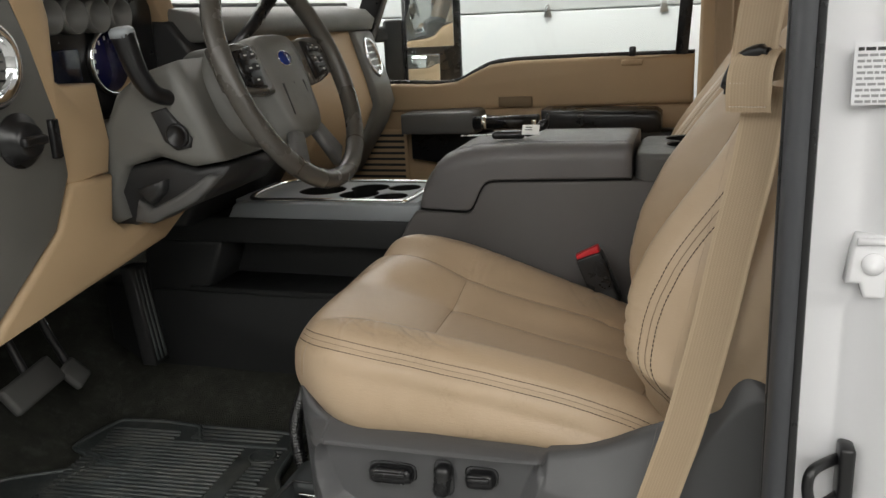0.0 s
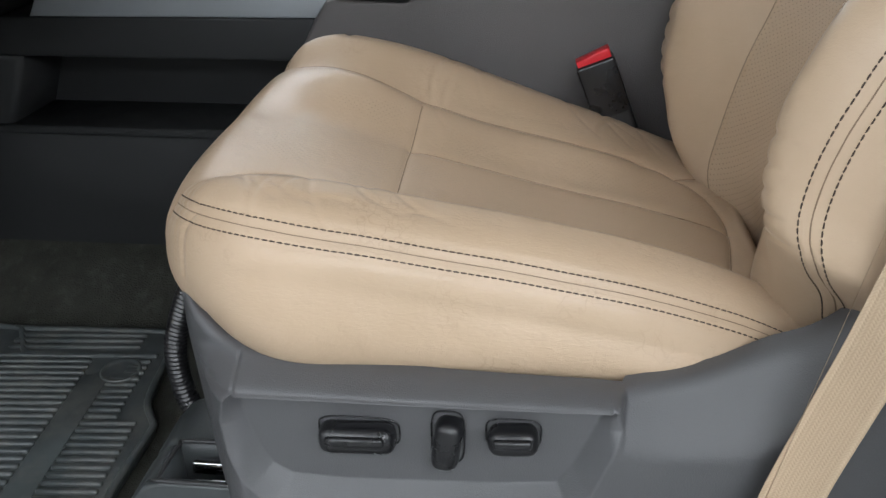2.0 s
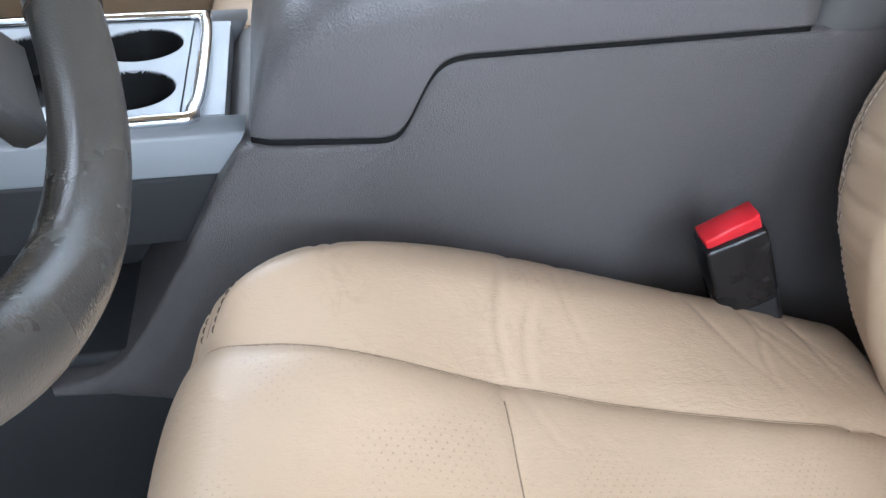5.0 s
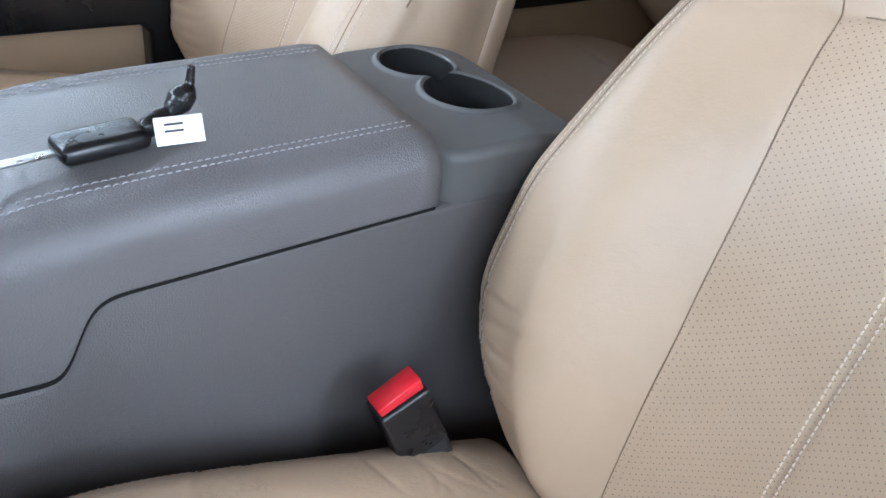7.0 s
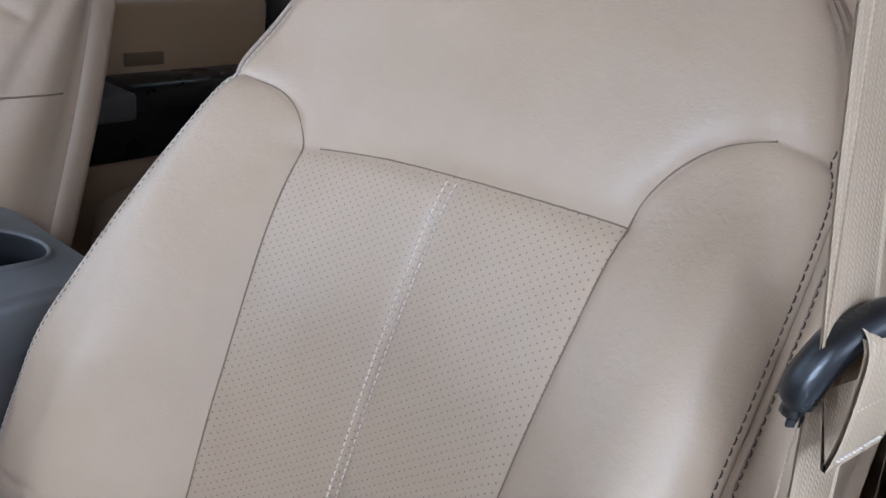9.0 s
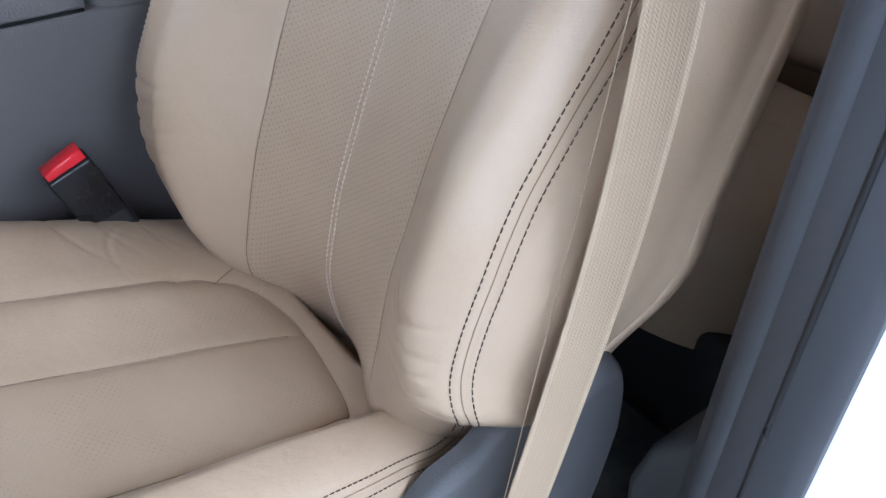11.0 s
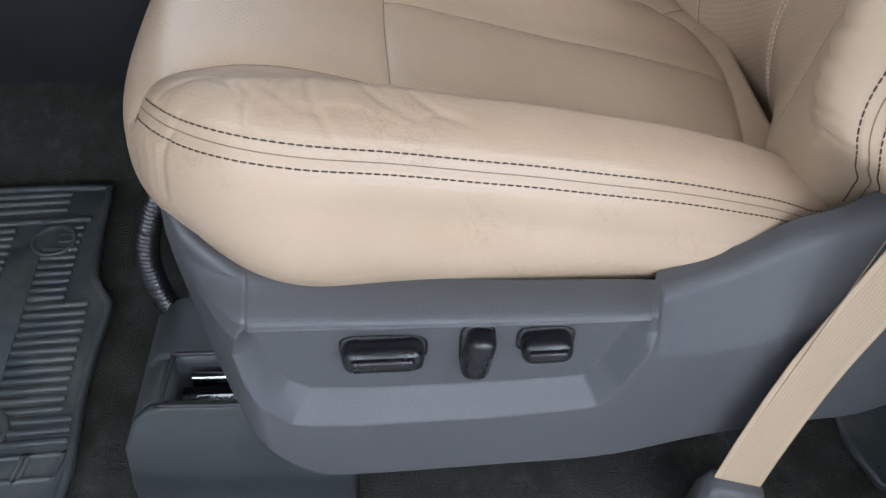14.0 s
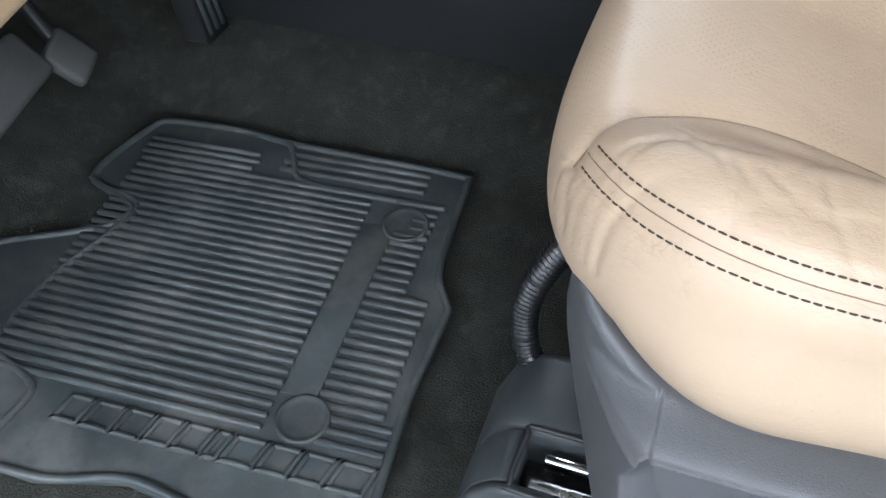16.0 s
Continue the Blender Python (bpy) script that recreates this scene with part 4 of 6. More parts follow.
for x in np.r_[np.linspace(0.086, 0.16, 16), np.linspace(0.165, 0.265, 34), np.linspace(0.28, 0.517, 14)]:
    zb = glide(x, [0.08, 0.190, 0.201, 0.220, 0.230, 0.244, 0.517], [0.493, 0.490, 0.495, 0.541, 0.551, 0.555, 0.562], 0.009)
    zt = np.interp(x, [0.086, 0.089, 0.095, 0.105, 0.12, 0.14, 0.165, 0.20, 0.3, 0.51, 0.517], [0.500, 0.520, 0.540, 0.562, 0.583, 0.600, 0.612, 0.620, 0.625, 0.627, 0.624])
    rt = min(0.038, (zt - zb) * 0.48)
    ins = np.interp(x, [0.086, 0.10, 0.16, 0.25], [0.012, 0.006, 0.002, -0.002])
    secs.append(ring_section(x, CY0 + ins - 0.003, CY1 - ins + 0.003, zb, zt, rt, 0.004, 10))
    # black strip added in place of the dark shaded gap below the lid
    gap_shade.append(ring_section(x, CY0 - 0.0012 + max(ins, 0), CY1 + 0.001 - max(ins, 0), zb - 0.0048, zb + 0.002, 0.001, 0.001, 3))
lid = part("lid", placed_bm(loft(secs), C0), LIDVINYL, console, "padded vinyl armrest lid")
part("gap_shade", placed_bm(loft(gap_shade), C0), WELL, console, "black strip for the shaded gap under the lid")
for yy in (CY0 + 0.032, CY0 + 0.041, CY1 - 0.041, CY1 - 0.032):
    line = spline([(0.12, yy, 0.582), (0.15, yy, 0.605), (0.2, yy, 0.6196), (0.3, yy, 0.6246), (0.51, yy, 0.6266)], 120)
    part("stitching", placed(stitches(line, np.tile((0, -0.3, 1.0), (120, 1)), 0.0055, 0.0009, 0.0008, 0.0009), C0), THREAD_GREY, lid, "grey thread")


def wells(x0, x1, y0, y1, z, cups, deep, nx=430, ny=260, lip=0.0, split=False):
    X, Y = np.meshgrid(np.linspace(x0, x1, nx), np.linspace(y0, y1, ny), indexing="ij")
    d = np.full_like(X, 1e9)
    for cx, cy, r in cups:
        d = np.minimum(d, np.hypot(X - cx, Y - cy) - r)
    Z = z - deep * smooth01(-d, 0, 0.006) + lip * np.exp(-((d - 0.003) / 0.003) ** 2)
    me = sheet(np.stack([X, Y, Z], -1), 0.0)
    if split:
        low = (Z[:-1, :-1] + Z[1:, 1:]) / 2 < z - 0.0015
        me.materials.append(SILVER)
        me.materials.append(WELL)
        me.polygons.foreach_set("material_index", low.reshape(-1).astype(int))
    return me


def tray_top(x, y):
    X, Y = x + 0.610, y + 1.675
    d = np.minimum(np.hypot(X - 0.613, Y - 1.742) - 0.040, np.hypot(X - 0.624, Y - 1.660) - 0.046)
    return 0.607 - 0.012 * smooth01(X, 0.62, 0.70) - 0.044 * smooth01(-d, 0, 0.008) + 0.0035 * np.exp(-((d - 0.003) / 0.0028) ** 2)


tp = Pad((0.090, 0.127), 0.011, tray_top, 0.556, na=330, nb=470, power=9.0, bulge=0.0)
tray_me = tp.mesh(C0 @ Matrix.Translation((0.610, 1.675, 0)))
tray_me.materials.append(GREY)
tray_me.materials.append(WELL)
# shade inside the grey cup wells is put in as black faces
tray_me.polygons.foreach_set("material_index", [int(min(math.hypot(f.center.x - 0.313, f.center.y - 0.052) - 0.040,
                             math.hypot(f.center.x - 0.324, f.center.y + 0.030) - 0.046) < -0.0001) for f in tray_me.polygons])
part("rear_tray", tray_me, [GREY, WELL], console, "grey plastic rear tray with two joined cup wells, their shade coloured black")

# silver tray with front cup holders
sil = thing("silver_tray", "satin silver cup holder tray with chrome rim", "cup holder", (-0.15, YC, 0.02))
S0 = Matrix.Translation((0.15, -YC, -0.02))
for ya, yb in ((1.565, 1.5985), (1.7965, 1.83)):
    part("tray_rail", placed_bm(prism([(-0.376, 0.459), (0.064, 0.459), (0.082, 0.494), (-0.33, 0.494), (-0.36, 0.488)], "y", ya, yb, 0.003), S0), SILVER, sil)
for xa, xb in ((-0.372, -0.3005), (0.0325, 0.066)):
    part("tray_end", placed_bm(rbox((xa, 1.5985, 0.459), (xb, 1.7965, 0.494), 0), S0), SILVER, sil)
part("cup_insert", placed(wells(-0.30, 0.032, 1.60, 1.795, 0.4965, [(-0.012, 1.648, 0.038), (-0.012, 1.742, 0.038), (-0.095, 1.665, 0.046), (-0.095, 1.735, 0.046), (-0.20, 1.70, 0.055)], 0.036, split=True), S0), [SILVER, WELL], sil, "silver insert with dark cup wells")
loop = spline([(-0.33, 1.60, 0.497), (-0.2, 1.588, 0.497), (0.02, 1.588, 0.497), (0.042, 1.60, 0.497), (0.046, 1.70, 0.497), (0.042, 1.795, 0.497), (0.02, 1.806, 0.497), (-0.2, 1.806, 0.497), (-0.33, 1.795, 0.497)], 120, True)
part("chrome_rim", placed(tube(loop, 0.0065, 8, True, flat=0.8), S0), CHROME, sil, "chrome rim")

tun = thing("tunnel_trim", "dark plastic lower console trim with an open side pocket", "console trim", (-0.25, YC, 0.02))
T0 = Matrix.Translation((0.25, -YC, -0.02))
part("upper_rail", placed_bm(prism([(-0.62, 0.40), (0.03, 0.396), (0.06, 0.458), (-0.62, 0.458)], "y", 1.568, 1.83, 0.004), T0), TUNNEL, tun)
part("pocket_back", placed_bm(rbox((-0.62, 1.70, 0.25), (0.0, 1.83, 0.41), 0.01), T0), TUNNEL, tun)
part("lower_panel", placed_bm(prism([(-0.75, 0.03), (0.1, 0.03), (0.1, 0.275), (-0.6, 0.282), (-0.75, 0.282)], "y", 1.575, 1.82, 0.008), T0), TUNNEL, tun)
part("pocket_end", placed_bm(prism([(-0.62, 0.27), (-0.455, 0.27), (-0.405, 0.40), (-0.62, 0.40)], "y", 1.572, 1.83, 0.012), T0), TUNNEL, tun)
part("pocket_sill", placed_bm(prism([(-0.50, 0.276), (-0.04, 0.272), (0.0, 0.30), (0.03, 0.36), (0.01, 0.37), (-0.02, 0.305), (-0.05, 0.288), (-0.50, 0.290)], "y", 1.566, 1.70, 0.004), T0), TUNNEL, tun)

# ---- cab floor and shell ----
X, Y = np.meshgrid(np.linspace(-1.05, 2.0, 160), np.linspace(0.80, 2.56, 110), indexing="ij")
Zf = 0.085 * smooth01(Y, 1.42, 1.60) * smooth01(-Y, -1.96, -1.78) + 0.55 * np.clip(-0.66 - X, 0, 1) ** 1.0 * 1.1 - 0.02
structure("carpet", sheet(np.stack([X, Y, Zf + 0.02], -1), 0.03), CARPET, "dark grey cab carpet, dusty and worn", "carpet")
structure("headliner", rbox((-0.32, 0.82, 1.41), (1.9, 2.56, 1.47), 0.03), BEIGE, "beige headliner under the cab roof", "headliner")
structure("cab_rear_wall", rbox((1.86, 0.82, -0.1), (1.92, 2.56, 1.41), 0.02), BEIGE, "beige cab back wall behind the rear bench", "cab wall")
# firewall added to stop light leaking in under the dash
structure("firewall", rbox((-1.10, 0.80, -0.1), (-1.05, 2.56, 0.92), 0.01), DARK, "dark firewall ahead of the pedals, added to stop light leaks", "cab wall")
# added slab that keeps the front lamp's light out of the footwell
structure("light_block_cowl", rbox((-1.08, 0.80, 0.90), (-0.46, 2.56, 0.93), 0.006), DARK, "dark cowl slab under the windscreen, added to block light", "cab trim")
structure("trim_kick_panel", rbox((-1.08, 0.80, -0.1), (-0.64, 0.85, 0.95), 0.01), DARK, "dark kick panel beside the pedals", "cab wall")
structure("trim_rear_door_closed", rbox((0.97, 0.80, -0.1), (1.90, 0.86, 1.43), 0.01), BEIGE, "closed beige rear door on the driver side", "car door")


def wall_sheet(me_ob_name, outline, axis, a, b, r, material, label, category):
    return tagged(part(me_ob_name, prism(outline, axis, a, b, r), material), label, category, kind="structure")


# ---- seat belt of the driver ----
def strap(P, W, thick=0.0013, n=90):
    """A woven band along points; W is its width direction at each point."""
    P = spline(P, n)
    W = spline(W, n)
    W /= np.linalg.norm(W, axis=1)[:, None]
    T = np.gradient(P, axis=0)
    s = np.r_[0, np.cumsum(np.linalg.norm(np.diff(P, axis=0), axis=1))]
    cols = np.linspace(-0.0245, 0.0245, 9)
    G = P[:, None] + cols[None, :, None] * W[:, None]
    me = sheet(G, thick)
    uv = np.stack(np.meshgrid(s, cols, indexing="ij"), -1).reshape(-1, 2)
    add_uv(me, np.vstack([uv, uv]))
    return me


belt = thing("seat_belt", "tan woven seat belt hanging beside the driver seat", "seat belt", (0.58, 0.905, 0.02))
B0 = Matrix.Translation((-0.58, -0.905, -0.02))
part("lap_webbing", placed(strap([(0.560, 0.903, 0.055), (0.572, 0.909, 0.14), (0.590, 0.917, 0.225), (0.612, 0.923, 0.30), (0.633, 0.926, 0.375), (0.660, 0.928, 0.50), (0.678, 0.931, 0.60), (0.698, 0.942, 0.70), (0.710, 0.954, 0.785)],
                                 [(0.98, -0.05, -0.2), (0.98, -0.05, -0.2), (0.97, -0.06, -0.22), (0.97, -0.06, -0.22), (0.97, -0.06, -0.2), (0.97, -0.08, -0.18), (0.97, -0.12, -0.16), (0.97, -0.18, -0.1), (0.97, -0.22, -0.1)]), B0), WEBBING, belt)
BT = B0 @ Matrix.Translation((-0.001, 0.002, -0.010))
part("shoulder_webbing", placed(strap([(0.690, 0.944, 0.80), (0.704, 0.969, 0.905), (0.730, 1.000, 1.05), (0.760, 1.03, 1.24)],
                                      [(0.97, -0.22, -0.1)] * 4, n=50), BT), WEBBING, belt)
loop_ = part("stitched_loop", placed(strap([(0.690, 0.932, 0.768), (0.689, 0.930, 0.785), (0.690, 0.930, 0.812), (0.695, 0.932, 0.828), (0.706, 0.940, 0.832), (0.708, 0.944, 0.818), (0.702, 0.942, 0.80)],
                                   [(0.97, -0.22, 0.0)] * 2 + [(0.95, -0.25, 0.12)] * 5, 0.0025, 60), BT), WEBBING, belt, "stitched fold of webbing")
for zz in (0.774, 0.800):
    row = np.array([(0.6895 + q, 0.9285 - 0.225 * q, zz) for q in np.linspace(-0.021, 0.021, 30)])
    part("stitching", placed(stitches(row, np.tile((-0.2, -1.0, 0.1), (30, 1)), 0.0024, 0.0010, 0.0007, 0.0008), BT), THREAD_LIGHT, loop_, "pale thread")
tongue = part("tongue", placed(tube(spline([(0.668, 0.957, 0.786), (0.670, 0.955, 0.804), (0.680, 0.948, 0.824), (0.696, 0.938, 0.834), (0.708, 0.930, 0.834)], 30), [0.006] * 3 + [0.0105] * 24 + [0.006] * 3, 10, flat=0.75), BT), BLACK, belt, "black plastic latch tongue")
part("latch_plate", placed_bm(rbox((-0.005, -0.0012, -0.040), (0.003, 0.0012, 0.0), 0.001), BT @ Matrix.Translation((0.684, 0.956, 0.812)) @ pose(0, 0, 0, 0, 0, -43)), BLACK, tongue, "dark latch plate")
part("anchor_cover", placed_bm(prism([(0.522, 0.005), (0.592, 0.005), (0.592, 0.050), (0.588, 0.066), (0.538, 0.082), (0.527, 0.064)], "y", 0.888, 0.916, 0.006), B0), SHIELD, belt, "grey plastic anchor cover")
part("hook", placed(tube(spline([(0.862, 0.950, 0.738), (0.875, 0.944, 0.752), (0.890, 0.938, 0.757), (0.888, 0.942, 0.744), (0.870, 0.952, 0.735)], 30), 0.0035, 8), B0), BLACK, belt, "black belt guide hook")

strap2 = thing("retractor_belt", "tan belt strap running down the pillar to its retractor", "seat belt", (0.93, 0.90, 0.0))
part("webbing", placed(strap([(0.965, 0.880, 0.10), (0.965, 0.892, 0.38), (0.975, 0.952, 0.82), (0.965, 0.99, 1.24)], [(0.92, -0.36, 0.05)] * 4), Matrix.Translation((-0.93, -0.90, 0))), WEBBING, strap2)

# ---- buckle ----
bk = thing("belt_buckle", "black seat belt buckle with a red release button", "buckle", (0.48, 1.482, 0.33))
K = Matrix.Translation((0.463, 1.474, 0.384)) @ pose(0, 0, 0, 0, -22, 0)
KB = Matrix.Translation((-0.48, -1.482, -0.33)) @ K
part("housing", placed_bm(rbox((-0.0255, -0.016, -0.056), (0.0255, 0.016, 0.048), 0.004, 3), KB), BLACK, bk)
part("release_button", placed_bm(prism([(-0.0225, 0.046), (0.0225, 0.046), (0.0225, 0.060), (-0.0225, 0.056)], "y", -0.011, 0.011, 0.002), KB), RED, bk, "red release button")
part("stalk", placed_bm(rbox((-0.013, -0.006, -0.16), (0.013, 0.006, -0.04), 0.003), KB), BLACK, bk)
lab = part("warning_label", placed_bm(rbox((-0.012, -0.0166, -0.050), (0.020, -0.0161, -0.026), 0), KB), DARK, bk, "worn dark label")

# ---- key on the armrest ----
key = thing("car_key", "black key fob with steel blade and white tag", "key", (0.262, 1.628, 0.626))
part("fob", rbox((-0.034, -0.018, 0.001), (0.034, 0.018, 0.017), 0.007, 3), BLACK, key)
part("blade", rbox((-0.10, -0.004, 0.007), (-0.030, 0.005, 0.0095), 0.0008), STEEL, key, "steel key blade")
part("rubber_charm", tube(spline([(0.032, 0.0, 0.010), (0.046, 0.003, 0.013), (0.062, 0.006, 0.020), (0.076, 0.008, 0.032), (0.080, 0.009, 0.044), (0.081, 0.009, 0.050)], 40),
     np.interp(np.arange(40), [0, 3, 11, 15, 22, 27, 31, 39], [0.005, 0.0085, 0.0085, 0.006, 0.011, 0.0095, 0.004, 0.003]), 12), BLACK, key)
tg = part("paper_tag", placed_bm(rbox((0.036, -0.030, 0.0), (0.072, -0.0285, 0.021), 0.0007), pose(0, 0, 0, -25, 0, -14)), PAPER, key, "white paper tag")
for k in range(2):
    part("ink_bar", placed_bm(rbox((0.043, -0.0304, 0.0145 - 0.005 * k), (0.057, -0.0301, 0.0162 - 0.005 * k), 0), pose(0, 0, 0, -25, 0, -14)), INK, tg)
for ob in (key,):
    ob.rotation_euler = (0, 0, radians(8))

# ---- rubber mat ----
mat = thing("floor_mat", "black ribbed rubber floor mat, dusty and worn", "floor mat", (-0.33, 1.15, 0.0))
M0 = Matrix.Translation((0.33, -1.15, 0))
MO = [(-0.545, 1.222), (-0.56, 1.235), (-0.605, 1.25), (-0.632, 1.262), (-0.637, 1.30), (-0.618, 1.38), (-0.60, 1.40), (-0.50, 1.412), (-0.41, 1.408), (-0.30, 1.412), (-0.165, 1.416), (-0.152, 1.405),
      (-0.146, 1.34), (-0.134, 1.25), (-0.108, 1.205), (-0.103, 1.19), (-0.104, 1.08), (-0.092, 0.97), (-0.098, 0.905), (-0.115, 0.893), (-0.24, 0.895), (-0.33, 0.900), (-0.42, 0.872), (-0.60, 0.868), (-0.72, 0.88), (-0.735, 1.0),
      (-0.70, 1.10), (-0.60, 1.165), (-0.56, 1.19)]
part("slab", placed_bm(prism(MO, "z", 0.004, 0.016, 0.004), M0), RUBBER, mat)
MT = M0 @ Matrix.Translation((-0.3, 1.0, 0)) @ pose(0, 0, 0, 0, 0, 4.0) @ Matrix.Translation((0.3, -1.0, 0))
def rib_mesh(length, wide=0.0085):
    bm = rbox((0, -wide / 2, 0.014), (length, wide / 2, 0.0205), 0.0022, 1)
    me = bpy.data.meshes.new("rib")
    bm.to_mesh(me)
    bm.free()
    return me
long_rib, mid_rib, short_rib = rib_mesh(0.335), rib_mesh(0.075), rib_mesh(0.045)
tiny_rib = rib_mesh(0.03)
y = 0.992
k = 0
while y < 1.385:
    strip = 1.03 < y < 1.285
    if y < 1.345:
        me = long_rib
        if strip:
            ob = part("rib", me, RUBBER, mat)
            ob.matrix_local = MT @ Matrix.Translation((-0.568, y, 0))
            ob = part("rib", mid_rib if y < 1.19 else short_rib, RUBBER, mat)
            ob.matrix_local = MT @ Matrix.Translation((-0.192, y, 0))
        else:
            ob = part("rib", me, RUBBER, mat)
            ob.matrix_local = MT @ Matrix.Translation((-0.568, y, 0))
            if y < 1.2:
                ob = part("rib", mid_rib, RUBBER, mat)
                ob.matrix_local = MT @ Matrix.Translation((-0.178, y, 0))
            else:
                ob = part("rib", tiny_rib, RUBBER, mat)
                ob.matrix_local = MT @ Matrix.Translation((-0.176 if y < 1.325 else -0.206, y, 0))
    else:
        ob = part("rib", rib_mesh(0.17) if k % 2 else rib_mesh(0.165), RUBBER, mat)
        ob.matrix_local = MT @ Matrix.Translation((-0.575, y, 0))
    y += 0.0138
    k += 1
for yy in (1.36, 1.376, 1.391):
    ob = part("rib", rib_mesh(0.20), RUBBER, mat)
    ob.matrix_local = MT @ Matrix.Translation((-0.375, yy, 0))
part("mat_band", placed_bm(rbox((-0.232, 1.035, 0.0155), (-0.192, 1.29, 0.0185), 0.0015), MT), RUBBER, mat)
for cx, cy in ((-0.201, 1.305), (-0.197, 1.017)):
    part("retention_stud", placed(lathe([(0.0285, 0.014), (0.0285, 0.0215), (0.026, 0.0225), (0.024, 0.0205), (0.02, 0.0195), (0.0, 0.0195)], (cx, cy, 0), 36), M0), RUBBER, mat)
rimline = spline([(p[0] * 0.985 - 0.005, p[1] * 0.985 + 0.0172, 0.016) for p in MO], 220, True)
part("rim", placed(tube(rimline, 0.005, 8, True), M0), RUBBER, mat)
for bead in ([(-0.42, 1.405), (-0.405, 1.398), (-0.388, 1.372), (-0.36, 1.340), (-0.28, 1.341), (-0.165, 1.348)],
             [(-0.632, 1.262), (-0.605, 1.250), (-0.556, 1.242), (-0.538, 1.225), (-0.545, 1.18), (-0.566, 1.10), (-0.570, 1.01), (-0.55, 0.985), (-0.51, 0.972), (-0.485, 0.955), (-0.49, 0.90)]):
    part("bead", placed(tube(spline([(a, b, 0.0165) for a, b in bead], 70), 0.0048, 8), M0), RUBBER, mat)
# raised block marks along the mat's near edge, plain shapes
xk = -0.447
for wdt in (0.026, 0.030, 0.028, 0.026, 0.028, 0.012, 0.032, 0.030, 0.030, 0.034):
    loopm = [(xk, 0.948), (xk + wdt, 0.948), (xk + wdt + 0.007, 0.976), (xk + 0.007, 0.976)]
    part("raised_mark", placed(tube(spline([(a, b, 0.0165) for a, b in loopm for _ in (0, 1)], 40, True), 0.0034, 6, True), MT), RUBBER, mat)
    xk += wdt + 0.0065

rmat = thing("rear_floor_mat", "black rubber rear floor mat with drainage ribs", "floor mat", (0.85, 1.0, 0.0))
R0 = Matrix.Translation((-0.85, -1.0, 0))
part("slab", placed_bm(prism([(0.72, 0.985), (0.735, 0.93), (0.80, 0.885), (0.86, 0.872), (1.02, 0.872), (1.04, 0.90), (1.04, 1.45), (0.75, 1.45)], "z", 0.004, 0.016, 0.004), R0), RUBBER, rmat)
for k in range(9):
    ob = part("rib", rib_mesh(0.10, 0.010), RUBBER, rmat)
    ob.matrix_local = R0 @ Matrix.Translation((0.77 + 0.002 * k, 0.905 + 0.022 * k, 0)) @ pose(0, 0, 0, 0, 0, 18)

# ---- seat riser, rail and wiring ----
riser = thing("seat_riser", "dark plastic seat riser cover with steel rail in its slot", "seat bracket", (0.04, 1.0, 0.0))
RS = Matrix.Translation((-0.04, -1.0, 0))
side = [(-0.014, 0.0), (-0.013, 0.05), (-0.005, 0.115), (0.010, 0.155), (0.026, 0.174), (0.045, 0.180), (0.20, 0.180), (0.20, 0.0)]
part("front_plate", placed_bm(prism(side, "y", 0.928, 0.938, 0.0035), RS), RISER, riser)
part("rear_block", placed_bm(prism(side, "y", 0.984, 1.065, 0.012, 3), RS), RISER, riser)
part("end_cap", placed_bm(prism(side[:5] + [(0.042, 0.1795), (0.042, 0.0)], "y", 0.9382, 0.9838, 0.001), RS), RISER, riser)
part("slot_floor", placed_bm(rbox((0.0422, 0.9382, 0.0), (0.20, 0.9838, 0.135), 0), RS), BLACK, riser)
part("slot_rim", placed(tube(spline([(0.20, 0.931, 0.1805), (0.050, 0.931, 0.1805), (0.041, 0.934, 0.1805), (0.040, 0.955, 0.1805), (0.043, 0.982, 0.1805), (0.052, 0.987, 0.1805), (0.20, 0.987, 0.1805)], 60), 0.0022, 8), RS), DARK, riser)
part("rail", placed_bm(rbox((0.050, 0.944, 0.150), (0.22, 0.956, 0.164), 0.003), RS), STEEL, riser, "bright steel seat rail")
part("rail_lip", placed_bm(rbox((0.058, 0.966, 0.158), (0.22, 0.974, 0.172), 0.002), RS), CHROME, riser, "bright steel rail lip")
part("far_cover", placed_bm(prism([(-0.01, 0.0), (0.0, 0.10), (0.04, 0.16), (0.10, 0.16), (0.16, 0.0)], "y", 1.38, 1.46, 0.014, 3), RS), DARK, riser)

loom = thing("wiring_loom", "black corrugated wiring loom looped under the seat front", "cable", (0.02, 1.07, 0.0))
lp = spline([(0.10, 1.07, 0.37), (0.07, 1.065, 0.355), (0.04, 1.06, 0.328), (0.017, 1.06, 0.285), (0.001, 1.06, 0.233), (0.004, 1.06, 0.176), (0.018, 1.06, 0.149), (0.035, 1.06, 0.143), (0.09, 1.07, 0.15)], 260)
part("conduit", placed(tube(lp, 0.0105 + 0.0013 * np.sign(np.sin(np.arange(260) * 1.6)), 10, up=(0, 1, 0)), Matrix.Translation((-0.006, -1.07, 0))), BLACK, loom)
tp = lp[34:46]
part("tape", placed(tube(tp, 0.0126, 10, up=(0, 1, 0)), Matrix.Translation((-0.006, -1.07, 0))), shader("loom_tape", (0.25, 0.06, 0.04), 0.6)[0], loom, "faded red tape band")

# ---- pedals ----
PEDALGREY = varied("worn_pedal_rubber", (0.085, 0.085, 0.082), 0.6, grain=500, bump=0.4, shift=0.3)
